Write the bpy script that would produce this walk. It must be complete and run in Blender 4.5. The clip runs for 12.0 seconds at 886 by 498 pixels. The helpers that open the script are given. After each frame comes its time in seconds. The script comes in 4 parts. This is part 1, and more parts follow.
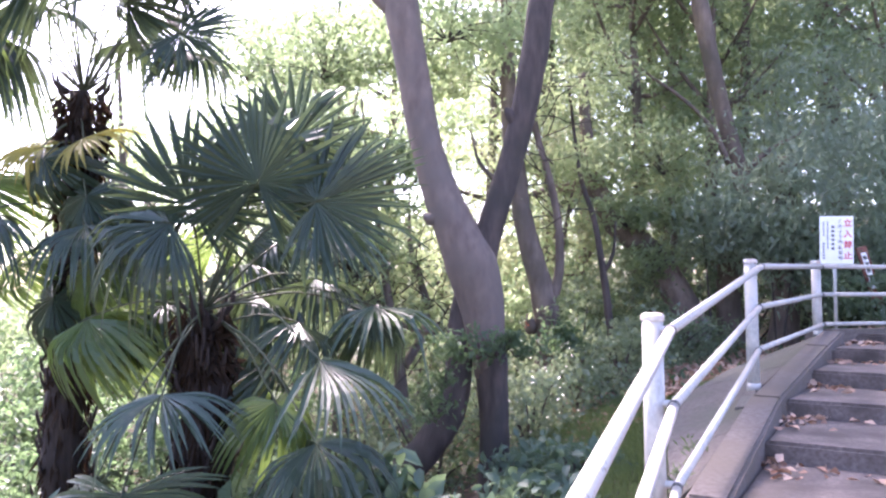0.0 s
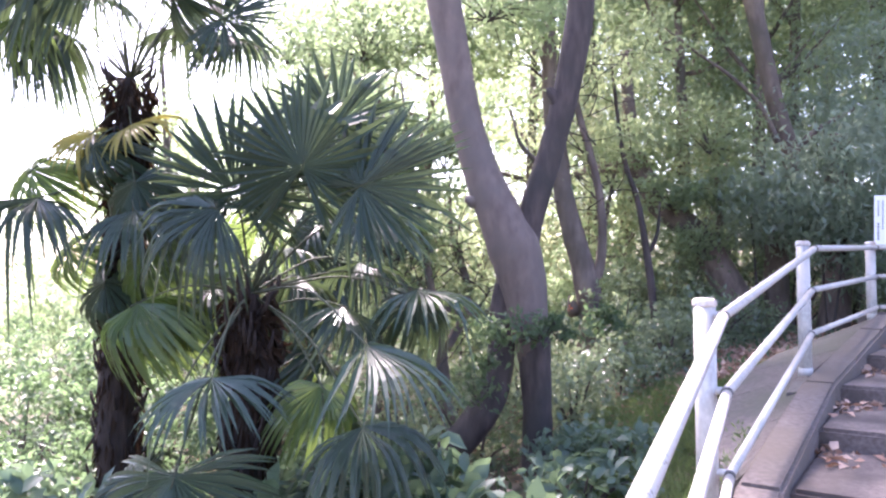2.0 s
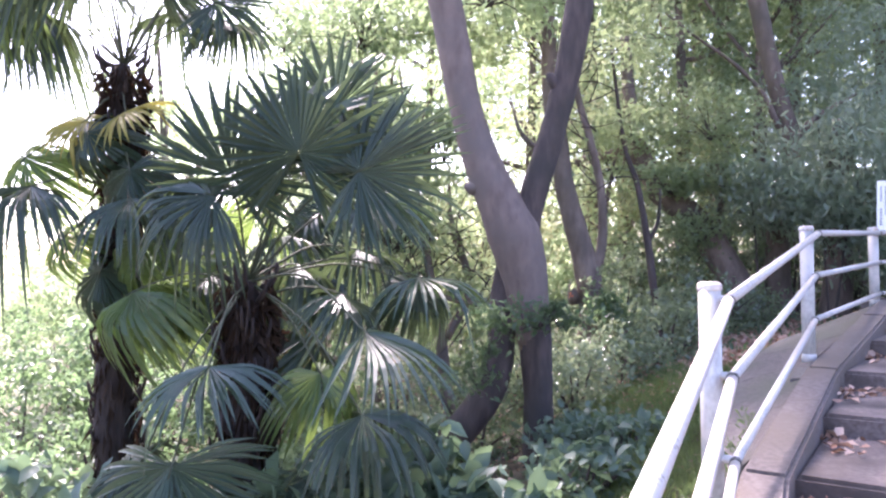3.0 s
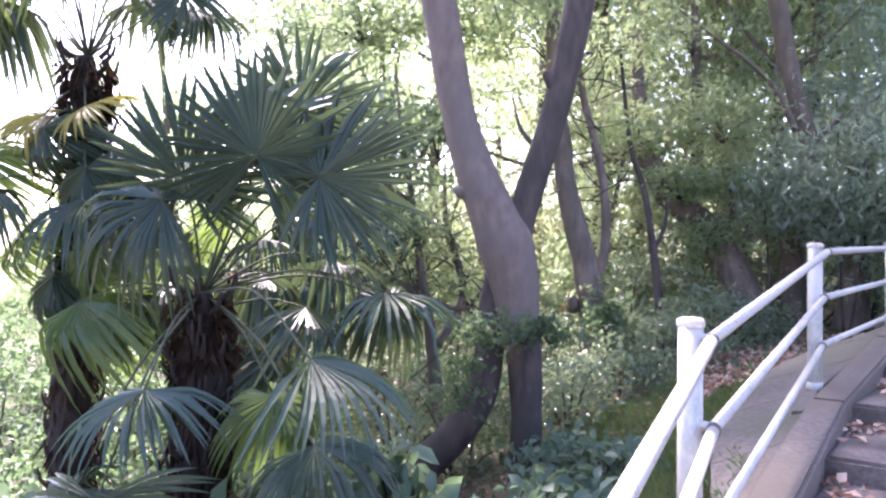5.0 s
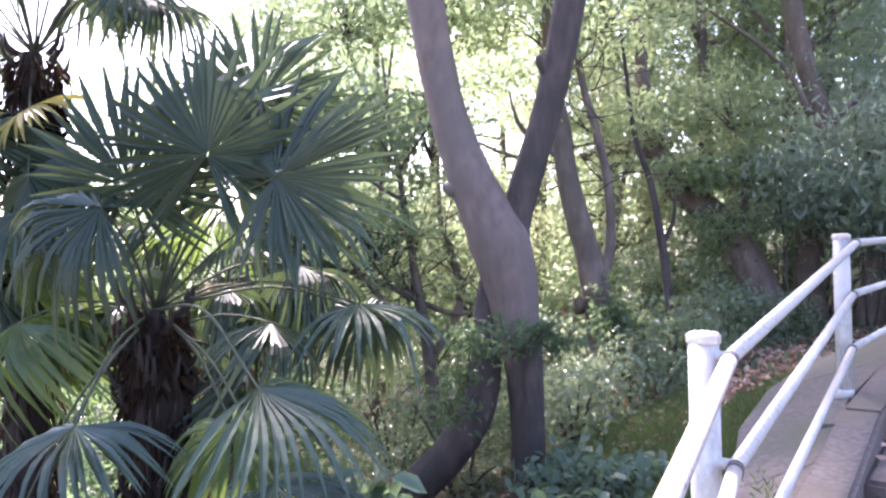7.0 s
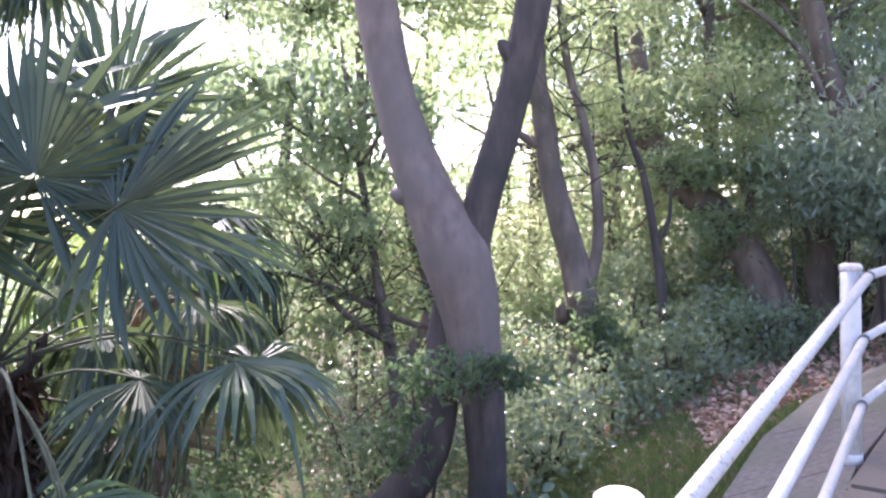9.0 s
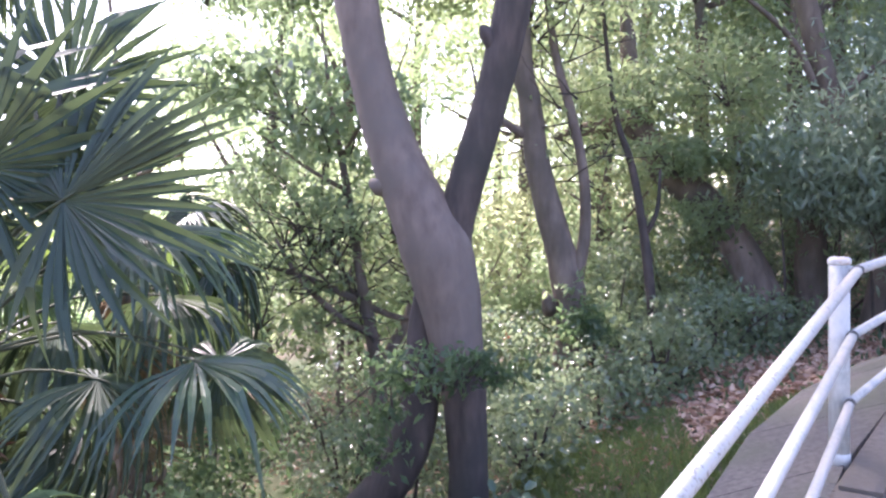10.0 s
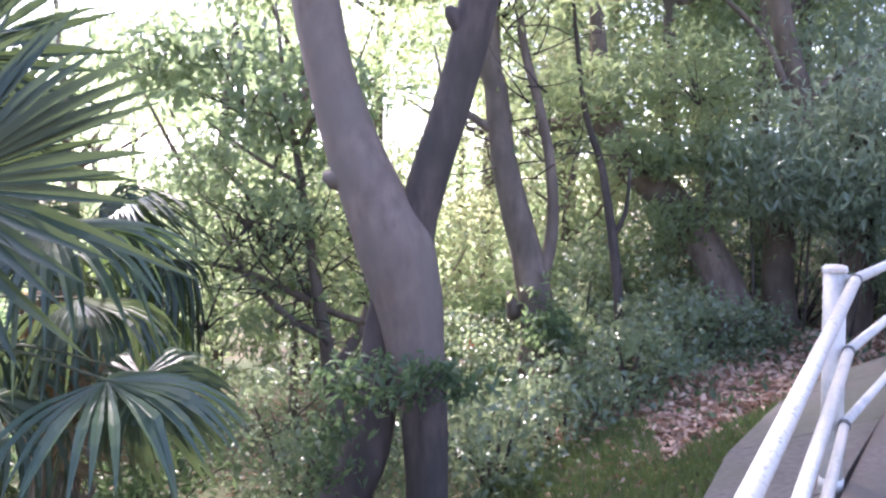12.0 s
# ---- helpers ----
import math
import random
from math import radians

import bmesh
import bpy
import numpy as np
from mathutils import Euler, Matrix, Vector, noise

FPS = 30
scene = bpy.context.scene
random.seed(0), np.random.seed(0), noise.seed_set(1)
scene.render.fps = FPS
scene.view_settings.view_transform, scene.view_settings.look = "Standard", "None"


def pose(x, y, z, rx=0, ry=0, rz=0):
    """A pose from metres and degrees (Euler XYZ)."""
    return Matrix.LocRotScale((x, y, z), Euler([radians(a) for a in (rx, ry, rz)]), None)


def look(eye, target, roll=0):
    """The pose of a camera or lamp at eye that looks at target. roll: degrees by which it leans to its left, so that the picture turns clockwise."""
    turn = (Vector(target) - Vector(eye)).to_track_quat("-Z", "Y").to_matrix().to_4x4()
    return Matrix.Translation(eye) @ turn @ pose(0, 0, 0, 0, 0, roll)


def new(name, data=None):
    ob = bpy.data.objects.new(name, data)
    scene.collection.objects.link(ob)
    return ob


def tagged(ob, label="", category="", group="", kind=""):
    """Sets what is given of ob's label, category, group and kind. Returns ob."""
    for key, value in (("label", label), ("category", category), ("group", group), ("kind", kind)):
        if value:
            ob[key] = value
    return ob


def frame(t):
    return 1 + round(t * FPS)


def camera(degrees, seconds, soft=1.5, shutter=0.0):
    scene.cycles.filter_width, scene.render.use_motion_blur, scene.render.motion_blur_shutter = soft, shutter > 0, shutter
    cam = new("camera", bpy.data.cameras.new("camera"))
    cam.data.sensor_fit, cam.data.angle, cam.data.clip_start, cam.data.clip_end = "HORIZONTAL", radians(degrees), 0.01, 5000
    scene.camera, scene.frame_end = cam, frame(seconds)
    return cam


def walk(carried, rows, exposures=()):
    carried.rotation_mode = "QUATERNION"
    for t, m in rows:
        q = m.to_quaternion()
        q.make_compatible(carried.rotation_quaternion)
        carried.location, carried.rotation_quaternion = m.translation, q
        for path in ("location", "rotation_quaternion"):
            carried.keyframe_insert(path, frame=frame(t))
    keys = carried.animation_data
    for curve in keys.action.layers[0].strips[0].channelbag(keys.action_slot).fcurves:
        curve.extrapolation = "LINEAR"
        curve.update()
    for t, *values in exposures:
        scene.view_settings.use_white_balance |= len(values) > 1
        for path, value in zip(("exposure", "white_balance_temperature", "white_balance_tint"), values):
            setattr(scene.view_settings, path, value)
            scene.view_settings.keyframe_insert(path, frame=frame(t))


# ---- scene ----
cam = camera(63.2, 12.0, soft=2.4)
PATH = [
    (0, (0.255, 0.138, 1.342), (0.045, 2.122, 1.479), -0.1),
    (0.5, (0.254, 0.146, 1.344), (0.004, 2.126, 1.483), -0.3),
    (1, (0.24, 0.133, 1.36), (-0.038, 2.109, 1.499), -0.1),
    (1.5, (0.231, 0.134, 1.364), (-0.075, 2.106, 1.496), -0.3),
    (2, (0.218, 0.157, 1.359), (-0.097, 2.131, 1.444), -0.2),
    (2.5, (0.195, 0.181, 1.336), (-0.112, 2.156, 1.393), -0.2),
    (3, (0.206, 0.213, 1.338), (-0.107, 2.187, 1.396), -0.5),
    (3.5, (0.255, 0.25, 1.343), (-0.069, 2.222, 1.421), -0.3),
    (5.5, (0.417, 0.729, 1.488), (0.055, 2.696, 1.513), 0.9),
    (6, (0.369, 0.845, 1.495), (0.032, 2.816, 1.514), 0.4),
    (6.5, (0.389, 0.897, 1.492), (0.037, 2.866, 1.511), -0.6),
    (7, (0.477, 1.041, 1.488), (0.088, 3.002, 1.526), -0.9),
    (7.5, (0.573, 1.229, 1.628), (0.116, 3.176, 1.645), -0.4),
    (9.5, (0.811, 1.917, 1.762), (0.388, 3.871, 1.718), -1.0),
    (10, (0.829, 1.973, 1.770), (0.416, 3.929, 1.712), -0.9),
    (10.5, (0.795, 2.204, 1.779), (0.48, 4.179, 1.755), 0.7),
    (11, (0.742, 2.305, 1.772), (0.414, 4.276, 1.69), 1.3),
    (11.5, (0.755, 2.325, 1.793), (0.436, 4.297, 1.714), 0.7),
    (12, (0.762, 2.322, 1.778), (0.456, 4.297, 1.71), 0.0),
]
EXPO = 2.7
walk(cam, [(t, look(eye, target, roll)) for t, eye, target, roll in PATH],
     exposures=[(0.0, EXPO, 6180, 36), (12.0, EXPO, 6220, 31)])

# ---- world and sun: hazy late-afternoon light from ahead and to the side ----
SUN_EL, SUN_AZ = 53.0, -30.0          # degrees; azimuth from +y towards +x
world = bpy.data.worlds.new("sky")
scene.world = world
world.use_nodes = True
wn = world.node_tree.nodes
sky = wn.new("ShaderNodeTexSky")
sky.sky_type = "NISHITA"
sky.sun_disc = False
sky.sun_elevation = radians(SUN_EL)
sky.sun_rotation = radians(SUN_AZ)
sky.air_density, sky.dust_density, sky.ozone_density = 1.0, 2.6, 0.9
wn["Background"].inputs[1].default_value = 0.15
world.node_tree.links.new(sky.outputs[0], wn["Background"].inputs[0])
sun = new("sun", bpy.data.lights.new("sun", "SUN"))
sun.data.energy, sun.data.angle, sun.data.color = 5.0, radians(10), (1.0, 0.94, 0.86)
az, el = radians(SUN_AZ), radians(SUN_EL)
sun.matrix_world = look((math.sin(az) * math.cos(el) * 40, math.cos(az) * math.cos(el) * 40, math.sin(el) * 40), (0, 0, 0))


# ---- materials ----
def shader(name):
    m = bpy.data.materials.new(name)
    m.use_nodes = True
    nt = m.node_tree
    return m, nt, nt.nodes["Principled BSDF"], nt.nodes["Material Output"]


def ramp(nt, fac, stops):
    r = nt.nodes.new("ShaderNodeValToRGB")
    while len(r.color_ramp.elements) < len(stops):
        r.color_ramp.elements.new(0.5)
    for e, (p, c) in zip(r.color_ramp.elements, stops):
        e.position, e.color = p, (*c, 1)
    nt.links.new(fac, r.inputs[0])
    return r.outputs[0]


def noise_tex(nt, scale, detail=6, stretch=(1, 1, 1)):
    co, mp, n = nt.nodes.new("ShaderNodeTexCoord"), nt.nodes.new("ShaderNodeMapping"), nt.nodes.new("ShaderNodeTexNoise")
    mp.inputs["Scale"].default_value = stretch
    nt.links.new(co.outputs["Object"], mp.inputs[0])
    nt.links.new(mp.outputs[0], n.inputs["Vector"])
    n.inputs["Scale"].default_value, n.inputs["Detail"].default_value = scale, detail
    return n.outputs["Fac"]


def mixed(nt, fac, a, b, mode="MIX"):
    x = nt.nodes.new("ShaderNodeMix")
    x.data_type, x.blend_type = "RGBA", mode
    for sock, v in ((x.inputs[0], fac), (x.inputs[6], a), (x.inputs[7], b)):
        if isinstance(v, (int, float)):
            sock.default_value = v
        elif isinstance(v, tuple):
            sock.default_value = (*v, 1)
        else:
            nt.links.new(v, sock)
    return x.outputs[2]


def bumped(nt, bsdf, fac, strength, distance=0.01):
    b = nt.nodes.new("ShaderNodeBump")
    b.inputs["Strength"].default_value, b.inputs["Distance"].default_value = strength, distance
    nt.links.new(fac, b.inputs["Height"])
    nt.links.new(b.outputs[0], bsdf.inputs["Normal"])


def surface(name, dark, light, scale, rough, stretch=(1, 1, 1), stain=None, stain_scale=1.5, bump=0.4, dist=0.01, spread=(0.32, 0.68)):
    """A worn surface: grain between two colours, larger stains, relief."""
    m, nt, p, _ = shader(name)
    g = noise_tex(nt, scale, 8, stretch)
    col = ramp(nt, g, [(spread[0], dark), (spread[1], light)])
    if stain:
        s = noise_tex(nt, stain_scale, 5)
        f = ramp(nt, s, [(0.42, (0, 0, 0)), (0.66, (1, 1, 1))])
        col = mixed(nt, f, col, stain)
    nt.links.new(col, p.inputs["Base Color"])
    p.inputs["Roughness"].default_value = rough
    bumped(nt, p, g, bump, dist)
    return m


def leafy(name, a, b, glow, rough=0.4, through_part=0.4, spec=0.5, grain=None):
    """Leaf: colour varies leaf by leaf; part of the light passes through it."""
    m, nt, p, out = shader(name)
    geo = nt.nodes.new("ShaderNodeNewGeometry")
    col = ramp(nt, geo.outputs["Random Per Island"], [(0.0, a), (1.0, b)])
    big = noise_tex(nt, 1.3, 3)
    col = mixed(nt, 0.5, col, ramp(nt, big, [(0.3, (0.55, 0.6, 0.55)), (0.7, (1.0, 1.0, 0.9))]), "MULTIPLY")
    nt.links.new(col, p.inputs["Base Color"])
    p.inputs["Roughness"].default_value = rough
    p.inputs["Specular IOR Level"].default_value = spec
    tr = nt.nodes.new("ShaderNodeBsdfTranslucent")
    tr.inputs[0].default_value = (*glow, 1)
    mx = nt.nodes.new("ShaderNodeMixShader")
    mx.inputs[0].default_value = through_part
    nt.links.new(p.outputs[0], mx.inputs[1])
    nt.links.new(tr.outputs[0], mx.inputs[2])
    nt.links.new(mx.outputs[0], out.inputs[0])
    if grain:
        bumped(nt, p, noise_tex(nt, 60, 3, grain), 0.3, 0.004)
    return m


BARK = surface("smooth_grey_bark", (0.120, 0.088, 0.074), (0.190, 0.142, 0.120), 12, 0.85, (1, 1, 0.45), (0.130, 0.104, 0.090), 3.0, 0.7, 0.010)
BARK_DARK = surface("dark_and_shaded_bark", (0.036, 0.027, 0.024), (0.095, 0.070, 0.062), 14, 0.9, (1, 1, 0.25), (0.04, 0.035, 0.03), 2.5, 0.7, 0.015)
BARK_MID = surface("shaded_grey_bark", (0.062, 0.046, 0.043), (0.13, 0.098, 0.09), 14, 0.85, (1, 1, 0.35), (0.07, 0.06, 0.05), 2.2, 0.6, 0.012)
BARK_FAR = surface("brown_bark", (0.095, 0.068, 0.054), (0.21, 0.158, 0.13), 12, 0.9, (1, 1, 0.3), (0.085, 0.07, 0.055), 1.8, 0.6, 0.015)
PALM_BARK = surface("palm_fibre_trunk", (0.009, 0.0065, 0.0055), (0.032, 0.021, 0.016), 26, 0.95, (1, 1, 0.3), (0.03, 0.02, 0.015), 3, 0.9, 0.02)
PALM_DRY = surface("dry_palm_fibre", (0.13, 0.09, 0.06), (0.30, 0.22, 0.16), 30, 0.95, (1, 1, 0.2), (0.10, 0.07, 0.045), 3, 0.9, 0.02)
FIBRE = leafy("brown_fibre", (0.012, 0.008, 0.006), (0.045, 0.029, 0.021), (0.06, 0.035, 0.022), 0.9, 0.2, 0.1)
FIBRE_DRY = leafy("straw_fibre", (0.20, 0.13, 0.08), (0.40, 0.29, 0.19), (0.25, 0.15, 0.08), 0.9, 0.25, 0.1)
FROND = leafy("palm_leaf", (0.016, 0.033, 0.021), (0.032, 0.055, 0.035), (0.11, 0.16, 0.065), 0.42, 0.15, 0.4)
FROND_SILVER = leafy("glossy_blue_green_palm_leaf", (0.018, 0.042, 0.024), (0.038, 0.068, 0.042), (0.10, 0.17, 0.06), 0.38, 0.16, 0.55)
FROND_FRESH = leafy("fresh_palm_leaf", (0.035, 0.07, 0.026), (0.07, 0.115, 0.042), (0.20, 0.29, 0.07), 0.4, 0.38, 0.5)
FROND_OLD = leafy("yellowing_palm_leaf", (0.20, 0.18, 0.045), (0.30, 0.25, 0.065), (0.36, 0.32, 0.06), 0.5, 0.35, 0.4)
PETIOLE = surface("palm_stalk", (0.022, 0.03, 0.014), (0.05, 0.06, 0.03), 20, 0.8, (1, 1, 1), None, 1, 0.1)
LEAF_MID = leafy("green_leaf", (0.065, 0.10, 0.055), (0.115, 0.155, 0.09), (0.43, 0.53, 0.27), 0.42, 0.50, 0.5)
# paler copy of the green leaf, with sunlight put into its colour
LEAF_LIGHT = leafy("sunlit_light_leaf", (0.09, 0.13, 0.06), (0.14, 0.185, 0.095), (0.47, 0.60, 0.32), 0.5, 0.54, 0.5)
LEAF_DARK = leafy("dark_or_silhouette_leaf", (0.045, 0.08, 0.05), (0.09, 0.13, 0.085), (0.34, 0.45, 0.23), 0.34, 0.45, 0.6)
LEAF_GLOSS = leafy("glossy_shrub_leaf", (0.055, 0.090, 0.056), (0.105, 0.150, 0.092), (0.42, 0.52, 0.30), 0.24, 0.34, 0.9)
LEAF_YELLOW = leafy("yellow_green_leaf", (0.12, 0.14, 0.05), (0.19, 0.19, 0.07), (0.50, 0.55, 0.30), 0.5, 0.5, 0.5)
LEAF_BROAD = leafy("broad_blue_green_leaf", (0.055, 0.095, 0.07), (0.09, 0.14, 0.105), (0.24, 0.36, 0.18), 0.5, 0.28, 0.4)
LEAF_THICKET = leafy("pale_glossy_drooping_leaf", (0.080, 0.118, 0.082), (0.140, 0.185, 0.130), (0.48, 0.58, 0.40), 0.27, 0.42, 0.9)
LEAF_SHOOT = leafy("soft_green_leaf", (0.038, 0.070, 0.038), (0.066, 0.104, 0.056), (0.22, 0.34, 0.15), 0.45, 0.35, 0.4)
GRASS = leafy("grass_blade", (0.075, 0.11, 0.045), (0.14, 0.18, 0.075), (0.26, 0.36, 0.12), 0.55, 0.3, 0.3)
LITTER = leafy("dead_leaf", (0.33, 0.18, 0.13), (0.62, 0.44, 0.35), (0.22, 0.11, 0.05), 0.8, 0.15, 0.2)
SOIL = surface("woodland_soil", (0.045, 0.036, 0.024), (0.13, 0.10, 0.065), 7, 0.95, (1, 1, 1), (0.05, 0.07, 0.025), 0.8, 0.8, 0.03)
CONCRETE = surface("weathered_concrete", (0.092, 0.074, 0.063), (0.162, 0.133, 0.118), 38, 0.9, (1, 1, 1), (0.11, 0.088, 0.068), 2.4, 0.35, 0.006)
STEP_TOP = surface("worn_concrete_step", (0.090, 0.069, 0.060), (0.165, 0.132, 0.119), 45, 0.9, (1, 1, 1), (0.058, 0.045, 0.038), 3.4, 0.35, 0.005)
SLAB_MAT = surface("mossy_concrete_apron", (0.085, 0.072, 0.064), (0.145, 0.124, 0.112), 30, 0.92, (1, 1, 1), (0.085, 0.085, 0.062), 1.9, 0.5, 0.008)
PAINT = surface("chipped_white_paint", (0.31, 0.305, 0.285), (0.46, 0.455, 0.43), 60, 0.42, (1, 1, 0.5), (0.50, 0.46, 0.42), 7.0, 0.15, 0.002)
RAIL_PAINT = surface("grimy_white_paint", (0.22, 0.20, 0.175), (0.41, 0.40, 0.375), 75, 0.5, (1, 1, 1), (0.42, 0.385, 0.355), 14.0, 0.25, 0.002, (0.36, 0.46))
RUST = surface("rusty_paint", (0.46, 0.42, 0.39), (0.66, 0.64, 0.62), 28, 0.6, (1, 1, 1), (0.36, 0.25, 0.19), 22, 0.3, 0.003)
BAND = surface("dark_joint", (0.05, 0.045, 0.04), (0.13, 0.12, 0.11), 50, 0.7, bump=0.1)
SIGN_WHITE = surface("sign_white", (0.74, 0.74, 0.73), (0.82, 0.82, 0.81), 12, 0.5, bump=0.03)
SIGN_RED = surface("sign_red", (0.55, 0.03, 0.06), (0.65, 0.05, 0.08), 12, 0.5, bump=0.03)
SIGN_BLACK = surface("sign_black", (0.05, 0.05, 0.055), (0.09, 0.09, 0.095), 12, 0.5, bump=0.03)
WOOD_RED = surface("red_brown_painted_wood", (0.17, 0.065, 0.045), (0.29, 0.12, 0.085), 22, 0.8, (1, 1, 0.2), (0.14, 0.06, 0.045), 5, 0.3)


# ---- mesh helpers ----
def mesh_ob(name, verts, faces, mat, parent=None, label="", smooth=True):
    me = bpy.data.meshes.new(name)
    me.from_pydata([tuple(v) for v in verts], [], faces)
    me.materials.append(mat)
    if smooth:
        me.polygons.foreach_set("use_smooth", [True] * len(me.polygons))
    me.update()
    ob = new(name, me)
    if parent:
        ob.parent = parent
    return tagged(ob, label)


def part(name, bm, mat, parent, label=""):
    me = bpy.data.meshes.new(name)
    bm.to_mesh(me)
    bm.free()
    me.materials.append(mat)
    ob = new(name, me)
    ob.parent = parent
    return tagged(ob, label)


def empty(name, label, category, group="", kind=""):
    return tagged(new(name), label, category, group, kind)


def smooth_path(pts, radii, step):
    """Catmull-Rom through the points; radii follow."""
    P = [Vector(p) for p in pts]
    P = [2 * P[0] - P[1]] + P + [2 * P[-1] - P[-2]]
    out, rad = [], []
    for i in range(1, len(P) - 2):
        n = max(2, int((P[i + 1] - P[i]).length / step))
        for k in range(n):
            t = k / n
            a, b, c, d = P[i - 1:i + 3]
            out.append(0.5 * (2 * b + (c - a) * t + (2 * a - 5 * b + 4 * c - d) * t * t + (3 * b - a - 3 * c + d) * t ** 3))
            rad.append(radii[i - 1] * (1 - t) + radii[i] * t)
    return out + [P[-2]], rad + [radii[-1]]


def tube_data(pts, radii, sides=12, step=0.12, rough=0.0, seed=0):
    path, rad = smooth_path(pts, radii, step) if len(pts) > 2 or step < 9 else ([Vector(p) for p in pts], radii)
    verts, faces = [], []
    side = None
    for i, p in enumerate(path):
        d = (path[min(i + 1, len(path) - 1)] - path[max(i - 1, 0)]).normalized()
        if side is None:
            side = d.orthogonal().normalized()
        side = (side - d * side.dot(d)).normalized()
        up = d.cross(side)
        for k in range(sides):
            a = math.tau * k / sides
            o = side * math.cos(a) + up * math.sin(a)
            r = rad[i]
            if rough:
                q = (p + o * r) * 3.1 + Vector((seed, seed * 0.7, 0))
                r *= 1 + rough * (noise.noise(q) + 0.5 * noise.noise(q * 3.3))
            verts.append(p + o * r)
    n = len(path)
    for i in range(n - 1):
        for k in range(sides):
            a, b = i * sides + k, i * sides + (k + 1) % sides
            faces.append((a, b, b + sides, a + sides))
    faces.append(tuple(range(sides))[::-1])
    faces.append(tuple(range((n - 1) * sides, n * sides)))
    return verts, faces


def tube(name, pts, radii, mat, parent=None, label="", sides=12, step=0.12, rough=0.0, seed=0):
    v, f = tube_data(pts, radii, sides, step, rough, seed)
    return mesh_ob(name, v, f, mat, parent, label)


def tubes(name, specs, mat, parent=None, label=""):
    """Many thin twigs in one mesh."""
    V, F = [], []
    for pts, radii, sides in specs:
        v, f = tube_data(pts, radii, sides, 0.25)
        F += [tuple(i + len(V) for i in face) for face in f]
        V += v
    return tagged(mesh_ob(name, V, F, mat, parent, label), kind="stuff")


RNG = np.random.default_rng(7)


def leaf_cloud(name, pts, size, mat, parent=None, label="", slim=0.42, droop=0.35, spread=1.0, flat=0.0, outward=None, fine=False):
    """Folded leaves, four corners each, at the given points, in one mesh."""
    n = len(pts)
    d = RNG.normal(size=(n, 3)) * spread
    if outward is not None:
        d += outward
    d[:, 2] -= droop
    d[:, 2] *= 1 - flat
    d /= np.linalg.norm(d, axis=1)[:, None] + 1e-9
    up = RNG.normal(size=(n, 3)) * 0.75
    up[:, 2] += 1.0
    s = np.cross(d, up)
    s /= np.linalg.norm(s, axis=1)[:, None] + 1e-9
    nn = np.cross(s, d)
    L = (size * RNG.uniform(0.6, 1.3, n))[:, None]
    w = L * slim * 0.5
    if fine:
        k, rows = 8, [(0, 2, 1), (0, 3, 2), (1, 2, 5), (1, 5, 4), (2, 3, 6), (2, 6, 5), (4, 5, 7), (5, 6, 7)]
        co = np.empty((n, 8, 3))
        co[:, 0] = pts
        for j, f, wf, dip in ((1, 0.28, 0.85, 0.02), (4, 0.65, 0.9, 0.07)):
            mid = pts + d * L * f - nn * L * dip
            co[:, j] = mid + s * w * wf + nn * w * 0.4
            co[:, j + 1] = mid
            co[:, j + 2] = mid - s * w * wf + nn * w * 0.4
        co[:, 7] = pts + d * L - nn * L * 0.2
    else:
        k, rows = 4, [(0, 1, 2), (0, 2, 3)]
        co = np.empty((n, 4, 3))
        co[:, 0] = pts
        co[:, 1] = pts + d * L * 0.45 + s * w + nn * w * 0.45
        co[:, 2] = pts + d * L - nn * L * 0.12
        co[:, 3] = pts + d * L * 0.45 - s * w + nn * w * 0.45
    base = (np.arange(n) * k)[:, None]
    tri = np.concatenate([base + list(r) for r in rows], axis=1).reshape(-1)
    m = len(rows)
    me = bpy.data.meshes.new(name)
    me.vertices.add(n * k)
    me.vertices.foreach_set("co", co.reshape(-1))
    me.loops.add(n * m * 3)
    me.loops.foreach_set("vertex_index", tri.astype(np.int32))
    me.polygons.add(n * m)
    me.polygons.foreach_set("loop_start", (np.arange(n * m) * 3).astype(np.int32))
    me.update(calc_edges=True)
    me.materials.append(mat)
    ob = new(name, me)
    if parent:
        ob.parent = parent
    return tagged(ob, label, kind="stuff")


def clumps(centre, radii, count, per, r_clump, shell=0.5):
    """Points in clumps that fill an uneven ellipsoid, denser outside."""
    u = RNG.normal(size=(count, 3))
    u /= np.linalg.norm(u, axis=1)[:, None]
    u *= (shell + (1 - shell) * RNG.uniform(0, 1, count) ** 0.5)[:, None] * RNG.uniform(0.75, 1.15, count)[:, None]
    c = np.array(centre) + u * np.array(radii)
    p = np.repeat(c, per, axis=0)
    k = RNG.normal(size=(len(p), 3)) * r_clump * np.array((1.15, 1.15, 0.42))
    return c, p + k


# ---- ground ----
def line_x(y):
    """The line of the handrail's posts in plan."""
    if y < 3.2:
        return 0.80 + (y - 3.2) * 0.2935
    if y < 5.43:
        return 0.80 + (y - 3.2) * 0.484
    return 1.88 + (y - 5.43) * 0.614


def stair_z(y):
    """The slope that the steps' edges follow."""
    if y < 3.2:
        return 0.385 + (y - 3.2) * 0.107
    return min(0.385 + (y - 3.2) * 0.143, 1.0)


